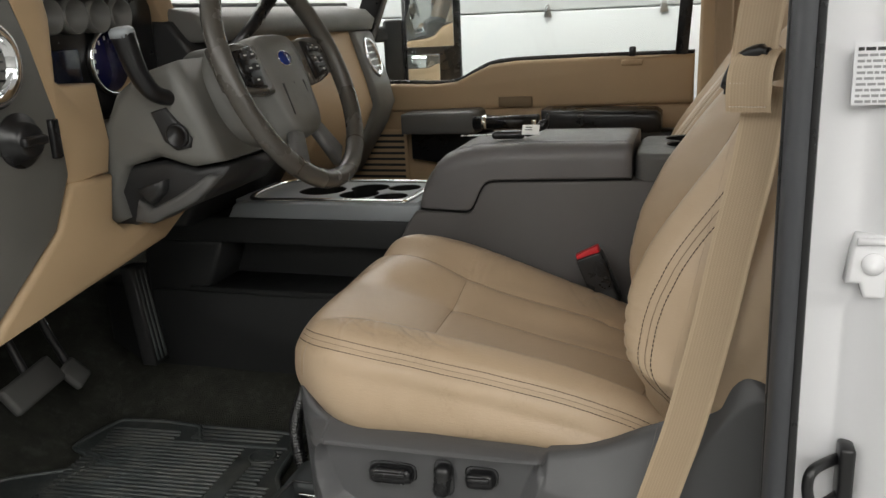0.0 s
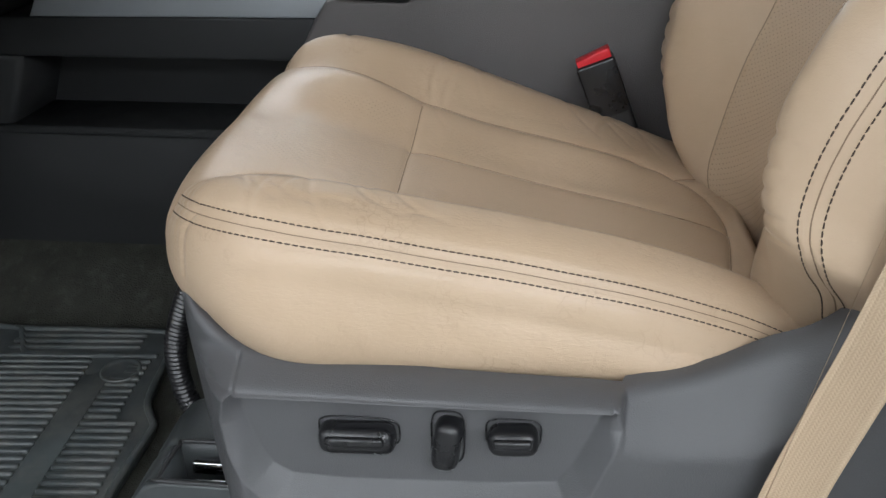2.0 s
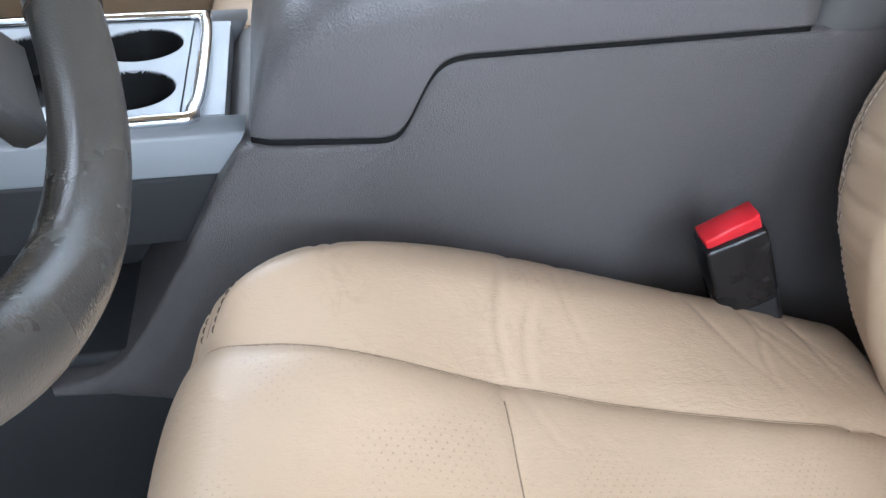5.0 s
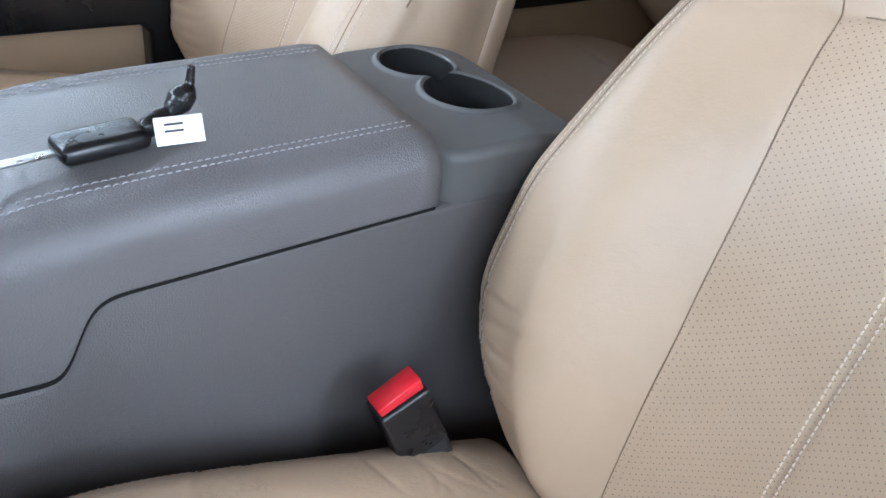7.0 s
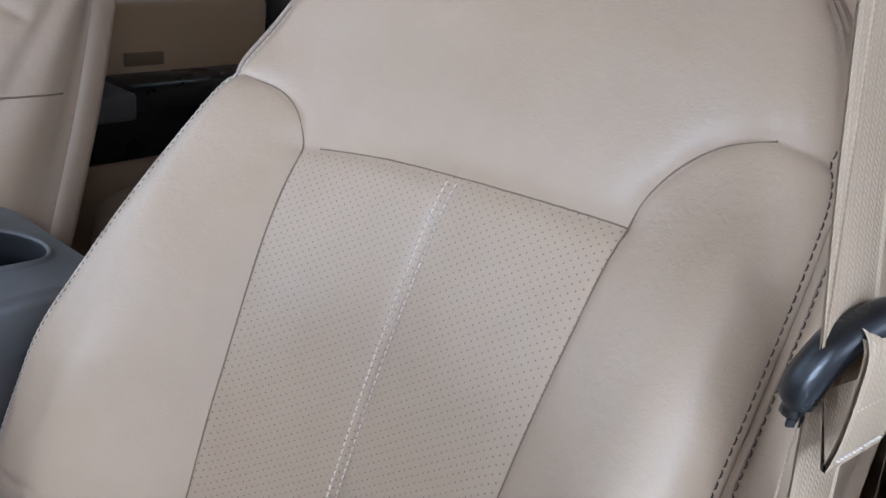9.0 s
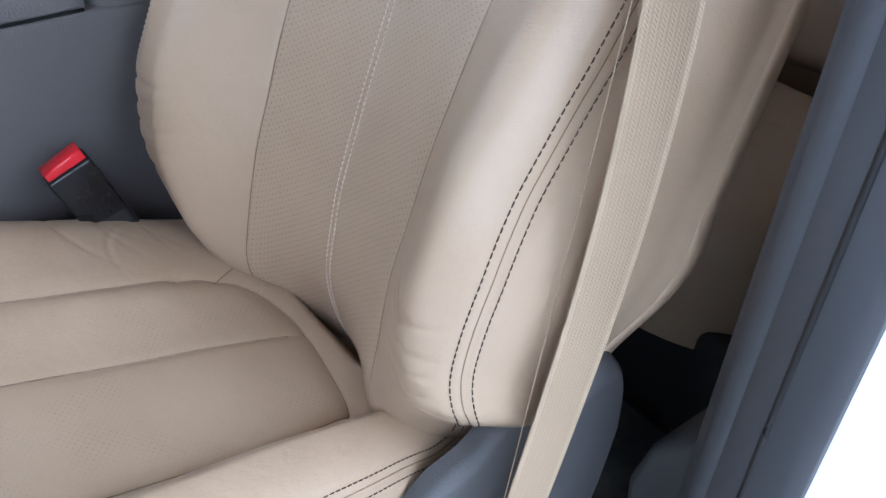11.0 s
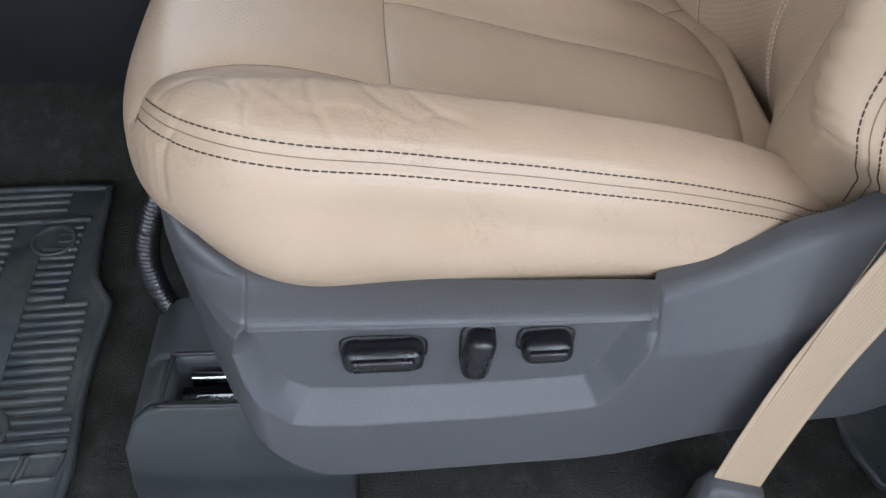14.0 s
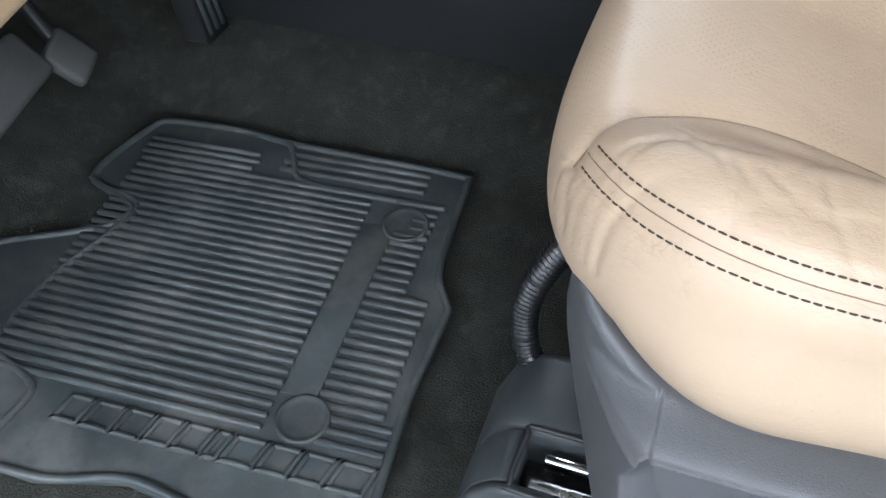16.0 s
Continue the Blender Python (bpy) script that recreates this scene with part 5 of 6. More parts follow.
def pedal(name, label, mesh, arm):
    t = thing(name, label, "pedal", arm[-1])
    o = Matrix.Translation([-c for c in arm[-1]])
    part("pad", placed_bm(mesh, o), PEDALGREY, t)
    part("arm", placed(tube(spline(arm, 20), 0.009, 8), o), DARK, t)
    return t

bm = rbox((-0.012, -0.075, -0.032), (0.012, 0.075, 0.032), 0.008)
bm.transform(Matrix.Translation((-0.655, 1.205, 0.185)) @ pose(0, 0, 0, 8, -35, 0))
pedal("brake_pedal", "wide grey rubber brake pedal", bm, [(-0.665, 1.21, 0.19), (-0.72, 1.22, 0.3), (-0.76, 1.225, 0.46)])
bm = rbox((-0.010, -0.028, -0.03), (0.010, 0.028, 0.03), 0.008)
bm.transform(Matrix.Translation((-0.645, 1.315, 0.165)) @ pose(0, 0, 0, 20, -35, 0))
pedal("foot_pad", "small grey rubber pedal pad", bm, [(-0.655, 1.318, 0.17), (-0.72, 1.325, 0.28), (-0.77, 1.33, 0.42)])
acc = thing("accelerator_pedal", "long black ribbed accelerator pedal hanging beside the tunnel", "pedal", (-0.53, 1.43, 0.16))
AC = Matrix.Translation((0.53, -1.43, -0.16))
part("pad", placed_bm(prism([(-0.535, 0.155), (-0.50, 0.155), (-0.53, 0.38), (-0.56, 0.38)], "y", 1.402, 1.455, 0.004), AC), DARK, acc)
for yy in (1.415, 1.429, 1.443):
    part("pad_rib", placed(tube(np.array([(-0.502 - 0.03 * q, yy, 0.165 + 0.205 * q) for q in np.linspace(0, 1, 8)]), 0.0045, 6, up=(0, 1, 0)), AC), RUBBER, acc)

# ---- dashboard ----
dash = thing("dashboard", "beige and grey dashboard with gauges and light switch", "dashboard", (-0.4, 1.3, 0.4))
A0 = Matrix.Translation((0.4, -1.3, -0.4))
part("switch_panel", placed_bm(prism([(0.80, 0.97), (0.925, 0.965), (0.962, 0.87), (0.998, 0.74), (1.0, 0.665), (0.955, 0.585), (0.80, 0.475)], "x", -0.46, -0.298, 0.008), A0), DASHGREY, dash, "grey end panel")
part("beige_band", placed_bm(prism([(0.925, 0.97), (1.0, 0.985), (1.016, 0.90), (1.008, 0.808), (1.02, 0.800), (1.098, 0.798), (1.112, 0.70), (1.098, 0.650), (0.996, 0.648), (0.995, 0.74), (0.96, 0.87)], "x", -0.47, -0.303, 0.006), A0), BEIGE, dash, "beige trim band")
part("knee_panel", placed_bm(prism([(0.80, 0.470), (0.955, 0.582), (1.0, 0.652), (1.10, 0.648), (1.085, 0.575), (1.11, 0.552), (1.20, 0.55), (1.32, 0.585), (1.36, 0.57), (1.22, 0.505), (1.0, 0.478), (0.80, 0.452)], "x", -0.52, -0.296, 0.01), A0), BEIGE, dash, "beige lower knee panel")
part("under_cover", placed_bm(prism([(0.82, 0.47), (1.38, 0.50), (1.38, 0.62), (0.82, 0.60)], "x", -0.80, -0.47, 0.01), A0), DARK, dash)
cl = part("instrument_panel", placed_bm(rbox((-0.62, 0.99, 0.72), (-0.43, 1.46, 1.02), 0.01), A0), BLACK, dash, "dark instrument panel")
part("cluster_hood", placed_bm(prism([(1.0, 0.97), (1.45, 0.97), (1.45, 1.02), (1.0, 1.02)], "x", -0.5, -0.33, 0.02), A0), DASHGREY, dash)
part("display", placed_bm(rbox((-0.432, 1.13, 0.785), (-0.426, 1.22, 0.85), 0.004), A0), shader("display_glass", (0.01, 0.013, 0.03), 0.12)[0], cl, "unlit dark display")
RX = Matrix.Rotation(radians(90), 4, "Y")
for cy, cz, r in ((1.30, 0.822, 0.062),):
    part("gauge_ring", placed(lathe([(r, 0), (r, 0.012), (r - 0.006, 0.014), (r - 0.008, 0.004), (0.0, 0.004)], (-0.43, cy, cz), 48, RX), A0), CHROME, cl, "chrome gauge ring")
    part("gauge_face", placed(lathe([(r - 0.009, 0), (r - 0.009, 0.0062), (0.0, 0.0064)], (-0.43, cy, cz), 40, RX), A0), shader("gauge_blue", (0.006, 0.008, 0.05), 0.25)[0], cl, "dark blue gauge face")
    for k in range(9):
        a = radians(200 - 24 * k)
        part("tick", placed_bm(rbox((-0.4236, cy + (r - 0.017) * math.cos(a) - 0.0018, cz + (r - 0.017) * math.sin(a) - 0.0035), (-0.4228, cy + (r - 0.017) * math.cos(a) + 0.0018, cz + (r - 0.017) * math.sin(a) + 0.0035), 0), A0), PAPER, cl)
part("cluster_trim", placed_bm(prism([(1.43, 0.96), (1.485, 0.96), (1.53, 0.885), (1.575, 0.83), (1.55, 0.81), (1.50, 0.85), (1.46, 0.90)], "x", -0.46, -0.41, 0.006), A0), BEIGE, cl, "beige cluster surround")
for k in range(4):
    part("small_gauge", placed(lathe([(0.030, 0), (0.030, 0.03), (0.027, 0.03), (0.025, 0.006), (0, 0.006)], (-0.43, 1.135 + 0.062 * k, 0.905), 32, RX), A0), DASHGREY, cl, "hooded small gauge")
vent = part("air_vent", placed(lathe([(0.062, 0), (0.062, 0.016), (0.054, 0.020), (0.046, 0.012), (0.044, -0.01), (0, -0.012)], (-0.300, 0.865, 0.842), 48, RX), A0), CHROME, dash, "round chrome-rimmed air vent")
for k in range(5):
    part("vane", placed_bm(rbox((-0.302, 0.825, 0.816 + 0.013 * k), (-0.296, 0.905, 0.819 + 0.013 * k), 0.001), A0), BLACK, vent)
knob = part("light_switch", placed(lathe([(0.040, 0), (0.040, 0.004), (0.028, 0.006), (0.026, 0.022), (0.022, 0.026), (0, 0.026)], (-0.298, 0.908, 0.732), 40, RX), A0), BLACK, dash, "round black headlamp switch")
part("grip", placed_bm(rbox((-0.282, 0.884, 0.725), (-0.264, 0.932, 0.739), 0.004), A0), BLACK, knob)
part("trim_switch", placed_bm(rbox((-0.302, 0.968, 0.695), (-0.290, 0.986, 0.755), 0.003), A0), BLACK, dash, "black rocker switch")
part("passenger_dash", placed_bm(prism([(-0.75, 0.86), (-0.36, 0.86), (-0.347, 0.835), (-0.305, 0.70), (-0.288, 0.63), (-0.315, 0.57), (-0.41, 0.42), (-0.75, 0.40)], "y", 1.90, 2.30, 0.02, 3), A0), BEIGE, dash, "beige passenger dash face")
part("dash_top", placed_bm(prism([(-0.85, 0.93), (-0.42, 0.918), (-0.35, 0.905), (-0.322, 0.878), (-0.335, 0.846), (-0.85, 0.85)], "y", 1.48, 2.44, 0.012, 3), A0), DASHGREY, dash, "grey padded dash top")
endcap = part("end_cap", placed_bm(prism([(-0.75, 0.85), (-0.345, 0.85), (-0.330, 0.835), (-0.285, 0.70), (-0.268, 0.63), (-0.295, 0.565), (-0.395, 0.41), (-0.75, 0.39)], "y", 2.28, 2.43, 0.014, 3), A0), DASHGREY, dash, "grey dash end with side vent")
VT = A0 @ Matrix.Translation((-0.312, 2.352, 0.765)) @ Matrix.Rotation(radians(72), 4, "Y") @ Matrix.Diagonal((1.0, 0.78, 1, 1))
svent = part("side_vent", placed(lathe([(0.062, 0), (0.062, 0.010), (0.056, 0.013), (0.050, 0.008), (0.048, 0.002), (0, 0.002)], (0, 0, 0), 40), VT), CHROME, endcap, "oval chrome-rimmed side vent")
part("vent_hole", placed(lathe([(0.049, 0.0), (0.049, 0.0045), (0, 0.0046)], (0, 0, 0), 32), VT), WELL, endcap, "dark vent opening")
for k in range(4):
    part("vent_slat", placed_bm(rbox((-0.036 + 0.021 * k, -0.042, 0.005), (-0.030 + 0.021 * k, 0.042, 0.010), 0.002), VT), CHROME, endcap)
part("centre_panel", placed_bm(prism([(-0.75, 0.92), (-0.40, 0.89), (-0.33, 0.80), (-0.36, 0.55), (-0.42, 0.46), (-0.75, 0.46)], "y", 1.46, 1.90, 0.012, 3), A0), DARK, dash, "dark centre panel")

# ---- steering column and wheel ----
col = thing("steering_column", "grey steering column shroud with gear lever and ignition", "steering column", (-0.2, 1.235, 0.65))
L0 = Matrix.Translation((0.2, -1.235, -0.65))
part("shroud", placed_bm(prism([(-0.42, 0.72), (-0.312, 0.735), (-0.29, 0.775), (-0.245, 0.808), (-0.168, 0.828), (-0.135, 0.76), (-0.10, 0.665), (-0.16, 0.655), (-0.22, 0.672), (-0.285, 0.655), (-0.31, 0.61), (-0.30, 0.565), (-0.345, 0.548), (-0.42, 0.56)], "y", 1.112, 1.395, 0.022, 4), L0), DASHGREY, col)
part("lower_shroud", placed_bm(prism([(-0.40, 0.645), (-0.22, 0.664), (-0.16, 0.652), (-0.10, 0.655), (-0.15, 0.600), (-0.22, 0.572), (-0.30, 0.548), (-0.40, 0.55)], "y", 1.135, 1.36, 0.014, 3), L0), DARK, col)
part("knee_scoop", placed_bm(prism([(-0.285, 0.560), (-0.25, 0.557), (-0.16, 0.597), (-0.115, 0.640), (-0.135, 0.642), (-0.20, 0.605), (-0.25, 0.583), (-0.272, 0.60), (-0.278, 0.585)], "y", 1.118, 1.20, 0.008, 3), L0), GREY, col)
part("release_lever", placed_bm(prism([(-0.27, 0.618), (-0.215, 0.634), (-0.222, 0.610), (-0.245, 0.592)], "y", 1.112, 1.16, 0.008, 3), L0), DARK, col, "dark tilt lever")
part("lock_strip", placed_bm(prism([(-0.216, 0.748), (-0.188, 0.755), (-0.145, 0.705), (-0.150, 0.690), (-0.175, 0.685), (-0.196, 0.700)], "y", 1.106, 1.125, 0.004, 2), L0), DARK, col, "dark ignition strip")
RY = Matrix.Rotation(radians(90), 4, "X")
ign = part("ignition", placed(lathe([(0.020, 0), (0.020, 0.006), (0.016, 0.008), (0.015, 0.004), (0.0, 0.004)], (-0.168, 1.107, 0.710), 32, RY), L0), BLACK, col, "black ignition lock")
part("gear_lever", placed(tube(spline([(-0.180, 1.12, 0.768), (-0.190, 1.085, 0.782), (-0.200, 1.065, 0.82), (-0.208, 1.055, 0.872)], 24), np.linspace(0.012, 0.019, 24), 16), L0), BLACK, col, "black column gear lever")
part("lever_cap", placed(lathe([(0.0192, -0.004), (0.019, 0.004), (0.015, 0.008), (0, 0.009)], (-0.2085, 1.0545, 0.874), 24, Matrix.Rotation(radians(12), 4, "X")), L0), SILVER, col, "grey lever cap")
part("wiper_stalk", placed(tube(np.array([(-0.13, 1.24, 0.84), (-0.12, 1.30, 0.875), (-0.11, 1.36, 0.925)]), [0.008, 0.011, 0.013], 12), L0), BLACK, col)

wheel = thing("steering_wheel", "grey leather-wrapped steering wheel with button pods", "steering wheel", (-0.035, 1.2575, 0.7975))
th = radians(22.3)
WM = Matrix(((0, -math.sin(th), math.cos(th), 0), (1, 0, 0, 0), (0, math.cos(th), math.sin(th), 0), (0, 0, 0, 1)))
WHEELGREY = varied("worn_grey_leather", (0.076, 0.070, 0.062), 0.32, grain=500, bump=0.2, kind="cells", shift=0.25, wear=0.08)
a = np.linspace(0, 2 * np.pi, 120, endpoint=False)
part("rim", placed(tube(np.stack([0.196 * np.cos(a), 0.196 * np.sin(a), 0 * a], 1), 0.0165, 16, True), WM), WHEELGREY, wheel, "worn grey leather rim")
hubs = []
for sc, h in ((0.75, -0.065), (0.97, -0.055), (1.0, -0.035), (0.97, -0.016), (0.90, -0.005), (0.6, 0.0), (0.03, 0.002)):
    ring = []
    for q in np.linspace(0, 2 * math.pi, 64, endpoint=False):
        cu, su = math.copysign(abs(math.cos(q)) ** 0.45, math.cos(q)), math.copysign(abs(math.sin(q)) ** 0.5, math.sin(q))
        v = -0.018 + 0.094 * su
        ring.append((sc * (0.072 + 0.016 * su) * cu, -0.018 + sc * (v + 0.018), h))
    hubs.append(ring)
hub = part("airbag_cover", placed_bm(loft(hubs), WM), DASHGREY, wheel, "grey airbag cover")
part("badge", placed(lathe([(0.018, 0), (0.018, 0.003), (0.015, 0.005), (0, 0.006)], (0, 0, 0), 32), WM @ Matrix.Translation((0.0, 0.024, -0.001)) @ Matrix.Diagonal((1.2, 0.72, 1, 1))), BLUE, hub, "oval blue badge")
part("badge_rim", placed(tube(np.array([(0.0222 * math.cos(q), 0.024 + 0.0134 * math.sin(q), 0.001) for q in np.linspace(0, 2 * math.pi, 32, endpoint=False)]), 0.0012, 6, True), WM), CHROME, hub, "thin bright rim")
for k in (-1, 0, 1):
    part("groove_bar", placed(tube(np.array([(0.037 * k - 0.006, -0.018, 0.0), (0.037 * k - 0.006, -0.072, -0.004)]), 0.0024, 6), WM), DARK, hub)
for sx in (-1, 1):
    part("spoke", placed_bm(prism([(sx * 0.06, 0.055), (sx * 0.12, 0.062), (sx * 0.186, 0.06), (sx * 0.188, -0.010), (sx * 0.13, -0.024), (sx * 0.06, -0.03)], "z", -0.030, -0.006, 0.008, 3), WM), WHEELGREY, wheel)
    pod = part("button_pod", placed_bm(prism([(sx * 0.094, 0.052), (sx * 0.150, 0.046), (sx * 0.155, -0.010), (sx * 0.094, -0.020)], "z", -0.012, 0.002, 0.005), WM), BLACK, wheel, "black button pod")
    for bx, by, bw in ((0.108, 0.036, 0.009), (0.132, 0.035, 0.009), (0.108, 0.016, 0.009), (0.132, 0.014, 0.009), (0.124, -0.006, 0.016)):
        btn = part("button", placed_bm(rbox((sx * bx - bw, by - 0.006, -0.001), (sx * bx + bw, by + 0.006, 0.005), 0.003), WM), DARK, pod)
        part("symbol", placed_bm(rbox((sx * bx - 0.004, by - 0.0012, 0.0048), (sx * bx + 0.004, by + 0.0012, 0.0054), 0), WM), PAPER, btn)
    part("lower_spoke", placed_bm(prism([(sx * 0.022, -0.100), (sx * 0.055, -0.095), (sx * 0.095, -0.150), (sx * 0.060, -0.178)], "z", -0.030, -0.010, 0.006), WM), GREY, wheel)
part("column_neck", placed(tube(np.array([WM @ Vector((0, 0, -0.055)), WM @ Vector((0, 0, -0.15))]), [0.080, 0.105], 28), Matrix()), DASHGREY, wheel)
for an in (-130, -50):
    q = radians(an)
    c = Vector((0.196 * math.cos(q), 0.196 * math.sin(q), 0))
    ring = np.array([c + Vector((math.cos(q) * 0.0168 * math.cos(v), math.sin(q) * 0.0168 * math.cos(v), 0.0168 * math.sin(v))) for v in np.linspace(0, 2 * math.pi, 20, endpoint=False)])
    part("rim_seam", placed(tube(ring, 0.0009, 5, True), WM), THREAD_DARK, wheel)

# ---- passenger door ----
pd = thing("passenger_door", "closed beige passenger door with grey armrest and black grab handle", "car door", (0.15, 2.5, 0.1))
D1 = Matrix.Translation((-0.15, -2.5, -0.1))
belt_line = [(-0.62, 0.672), (-0.31, 0.672), (-0.16, 0.668), (-0.09, 0.674), (-0.03, 0.702), (0.02, 0.724), (0.10, 0.733), (0.30, 0.737), (0.62, 0.739)]
part("upper_panel", placed_bm(prism(belt_line + [(0.62, 0.60), (-0.62, 0.58)], "y", 2.49, 2.56, 0.012, 3), D1), BEIGE, pd)
part("lower_panel", placed_bm(prism([(-0.62, 0.60), (0.62, 0.60), (0.62, 0.05), (-0.50, 0.05)], "y", 2.505, 2.56, 0.008), D1), BEIGE, pd)
part("armrest", placed_bm(prism([(-0.235, 0.59), (-0.01, 0.597), (0.0, 0.585), (0.0, 0.53), (-0.235, 0.53)], "y", 2.36, 2.51, 0.012, 3), D1), GREY, pd, "grey armrest block")
part("armrest_frame", placed_bm(prism([(-0.235, 0.528), (0.60, 0.528), (0.60, 0.16), (0.535, 0.16), (0.535, 0.395), (0.52, 0.41), (-0.10, 0.42), (-0.235, 0.44)], "y", 2.45, 2.51, 0.01), D1), BLACK, pd, "black armrest frame with a rear leg")
bin_ = part("map_pocket", placed_bm(prism([(-0.46, 0.06), (0.24, 0.06), (0.26, 0.225), (0.24, 0.245), (-0.46, 0.255)], "y", 2.455, 2.51, 0.01), D1), WELL, pd, "dark door pocket")
for gx in (-0.30, -0.17, -0.045, 0.08):
    part("rib", placed_bm(rbox((gx, 2.448, 0.07), (gx + 0.02, 2.4555, 0.24), 0.003), D1), BLACK, bin_)
part("grab_handle", placed(tube(np.array([(-0.005, 2.375, 0.563), (0.1, 2.37, 0.565), (0.19, 2.372, 0.566)]), [0.022, 0.020, 0.022], 16, up=(0, 1, 0)), D1), BLACK, pd, "black grab handle")
for gx in (0.028, 0.178):
    part("handle_collar", placed(tube(np.array([(gx - 0.007, 2.373, 0.564), (gx + 0.007, 2.373, 0.564)]), 0.0235, 16, up=(0, 1, 0)), D1), CHROME, pd, "bright collar")
part("arm_pad", placed_bm(prism([(0.195, 0.597), (0.52, 0.592), (0.535, 0.58), (0.535, 0.532), (0.195, 0.53)], "y", 2.37, 2.51, 0.015, 3), D1), BLACK, pd, "black padded armrest")
# raised block; its darker beige stands in for the shade of a recess
part("latch_pull", placed_bm(rbox((0.045, 2.482, 0.595), (0.15, 2.492, 0.628), 0.004), D1), shader("beige_recess_shade", (0.20, 0.14, 0.08), 0.6)[0], pd, "latch pull, its recess shade put in colour")
part("lock_button", placed_bm(rbox((0.435, 2.497, 0.735), (0.455, 2.515, 0.765), 0.005), D1), BLACK, pd, "black lock button")
part("lock_base", placed_bm(rbox((0.415, 2.482, 0.712), (0.475, 2.492, 0.728), 0.003), D1), BEIGE, pd)
grille = part("speaker_grille", placed_bm(rbox((-0.50, 2.488, 0.32), (-0.26, 2.506, 0.53), 0.01), D1), BEIGE, pd, "beige slotted speaker grille")
for k in range(10):
    part("slot", placed_bm(rbox((-0.48, 2.4865, 0.335 + 0.019 * k), (-0.27, 2.4885, 0.343 + 0.019 * k), 0), D1), DARK, grille)
part("window_seal", placed(tube(spline([(x, 2.525, z + 0.004) for x, z in belt_line], 80), 0.007, 8), D1), BLACK, pd)
part("rear_frame", placed_bm(prism([(0.565, 0.735), (0.60, 0.735), (0.65, 1.42), (0.61, 1.42)], "y", 2.50, 2.56, 0.006), D1), BLACK, pd)
part("front_frame", placed_bm(prism([(-0.50, 0.67), (-0.43, 0.67), (-0.12, 1.42), (-0.19, 1.42)], "y", 2.50, 2.56, 0.006), D1), BLACK, pd)
part("window_glass", placed_bm(prism([(-0.45, 0.66), (0.60, 0.70), (0.63, 1.41), (-0.15, 1.41)], "y", 2.530, 2.534, 0), D1), GLASS, pd, "clear side glass").visible_shadow = False

# rear passenger door
rd = thing("rear_door", "closed beige rear door with grey armrest and dark pocket", "car door", (1.3, 2.48, 0.1))
D2 = Matrix.Translation((-1.3, -2.48, -0.1))
part("panel", placed_bm(prism([(0.78, 0.05), (1.87, 0.05), (1.87, 0.685), (0.78, 0.685)], "y", 2.47, 2.55, 0.012, 3), D2), BEIGE, rd)
part("arm_end", placed_bm(rbox((0.95, 2.335, 0.485), (1.19, 2.475, 0.54), 0.01), D2), GREY, rd, "grey armrest block")
part("arm_pad", placed_bm(rbox((1.19, 2.36, 0.49), (1.55, 2.475, 0.545), 0.012), D2), BLACK, rd, "black padded armrest")
part("pocket", placed_bm(rbox((0.90, 2.455, 0.36), (1.58, 2.472, 0.49), 0.006), D2), BLACK, rd, "dark recess under the armrest")
# same darker beige as recess shade, on a raised block
part("latch_pull", placed_bm(rbox((1.24, 2.462, 0.558), (1.33, 2.471, 0.585), 0.003), D2), bpy.data.materials["beige_recess_shade"], rd, "latch pull, its recess shade put in colour")
part("window_frame", placed_bm(rbox((1.60, 2.46, 0.40), (1.68, 2.55, 1.40), 0.01), D2), BLACK, rd)
part("window_glass", placed_bm(rbox((0.80, 2.52, 0.67), (1.62, 2.524, 1.41), 0), D2), TINTED, rd, "dark privacy glass")

# pillar beyond the passenger seat
bp2 = wall_sheet("trim_pillar_passenger", [(0.62, 0.05), (0.80, 0.05), (0.79, 1.42), (0.64, 1.42)], "y", 2.46, 2.56, 0.012, BEIGE, "beige pillar trim beyond the passenger seat", "pillar trim")
pbelt = thing("passenger_belt", "tan seat belt hanging on the far pillar", "seat belt", (0.69, 2.45, 0.4))
part("webbing", placed(strap([(0.70, 2.452, 0.40), (0.695, 2.45, 0.8), (0.69, 2.445, 1.2)], [(1, 0, 0)] * 3), Matrix.Translation((-0.69, -2.45, -0.4))), WEBBING, pbelt)

# ---- rear bench ----
rb = thing("rear_bench", "tan leather rear bench seat in shade", "car seat", (1.3, YC, 0.02))
E0 = Matrix.Translation((-1.3, -YC, -0.02))
def rtop(x, y):
    return 0.355 - 0.05 * x + 0.012 * np.cos(y * 9) * 0.4
rp = Pad((0.26, 0.68), 0.05, rtop, 0.16, na=70, nb=120, seams=[([(0.08, -0.74), (0.08, 0), (0.08, 0.74)], 0.006, 0.006), ([(-0.25, -0.22), (0.25, -0.22)], 0.006, 0.006), ([(-0.25, 0.22), (0.25, 0.22)], 0.006, 0.006)])
part("cushion", rp.mesh(E0 @ Matrix.Translation((1.27, 1.67, 0))), LEATHER, rb)
bp_ = Pad((0.34, 0.74), 0.05, lambda x, y: 0.02 - 0.06 * smooth01(x, 0.1, 0.35), -0.1, na=70, nb=120, seams=[([(-0.3, -0.22), (0.3, -0.22)], 0.006, 0.006), ([(-0.3, 0.22), (0.3, 0.22)], 0.006, 0.006)])
tl = radians(14)
part("backrest", bp_.mesh(E0 @ Matrix(((math.sin(tl), 0, -math.cos(tl), 1.62), (0, 1, 0, 1.67), (math.cos(tl), 0, math.sin(tl), 0.68), (0, 0, 0, 1)))), LEATHER, rb)
part("base", placed_bm(rbox((1.06, 0.95, 0.0), (1.5, 2.4, 0.2), 0.01), E0), DARK, rb)

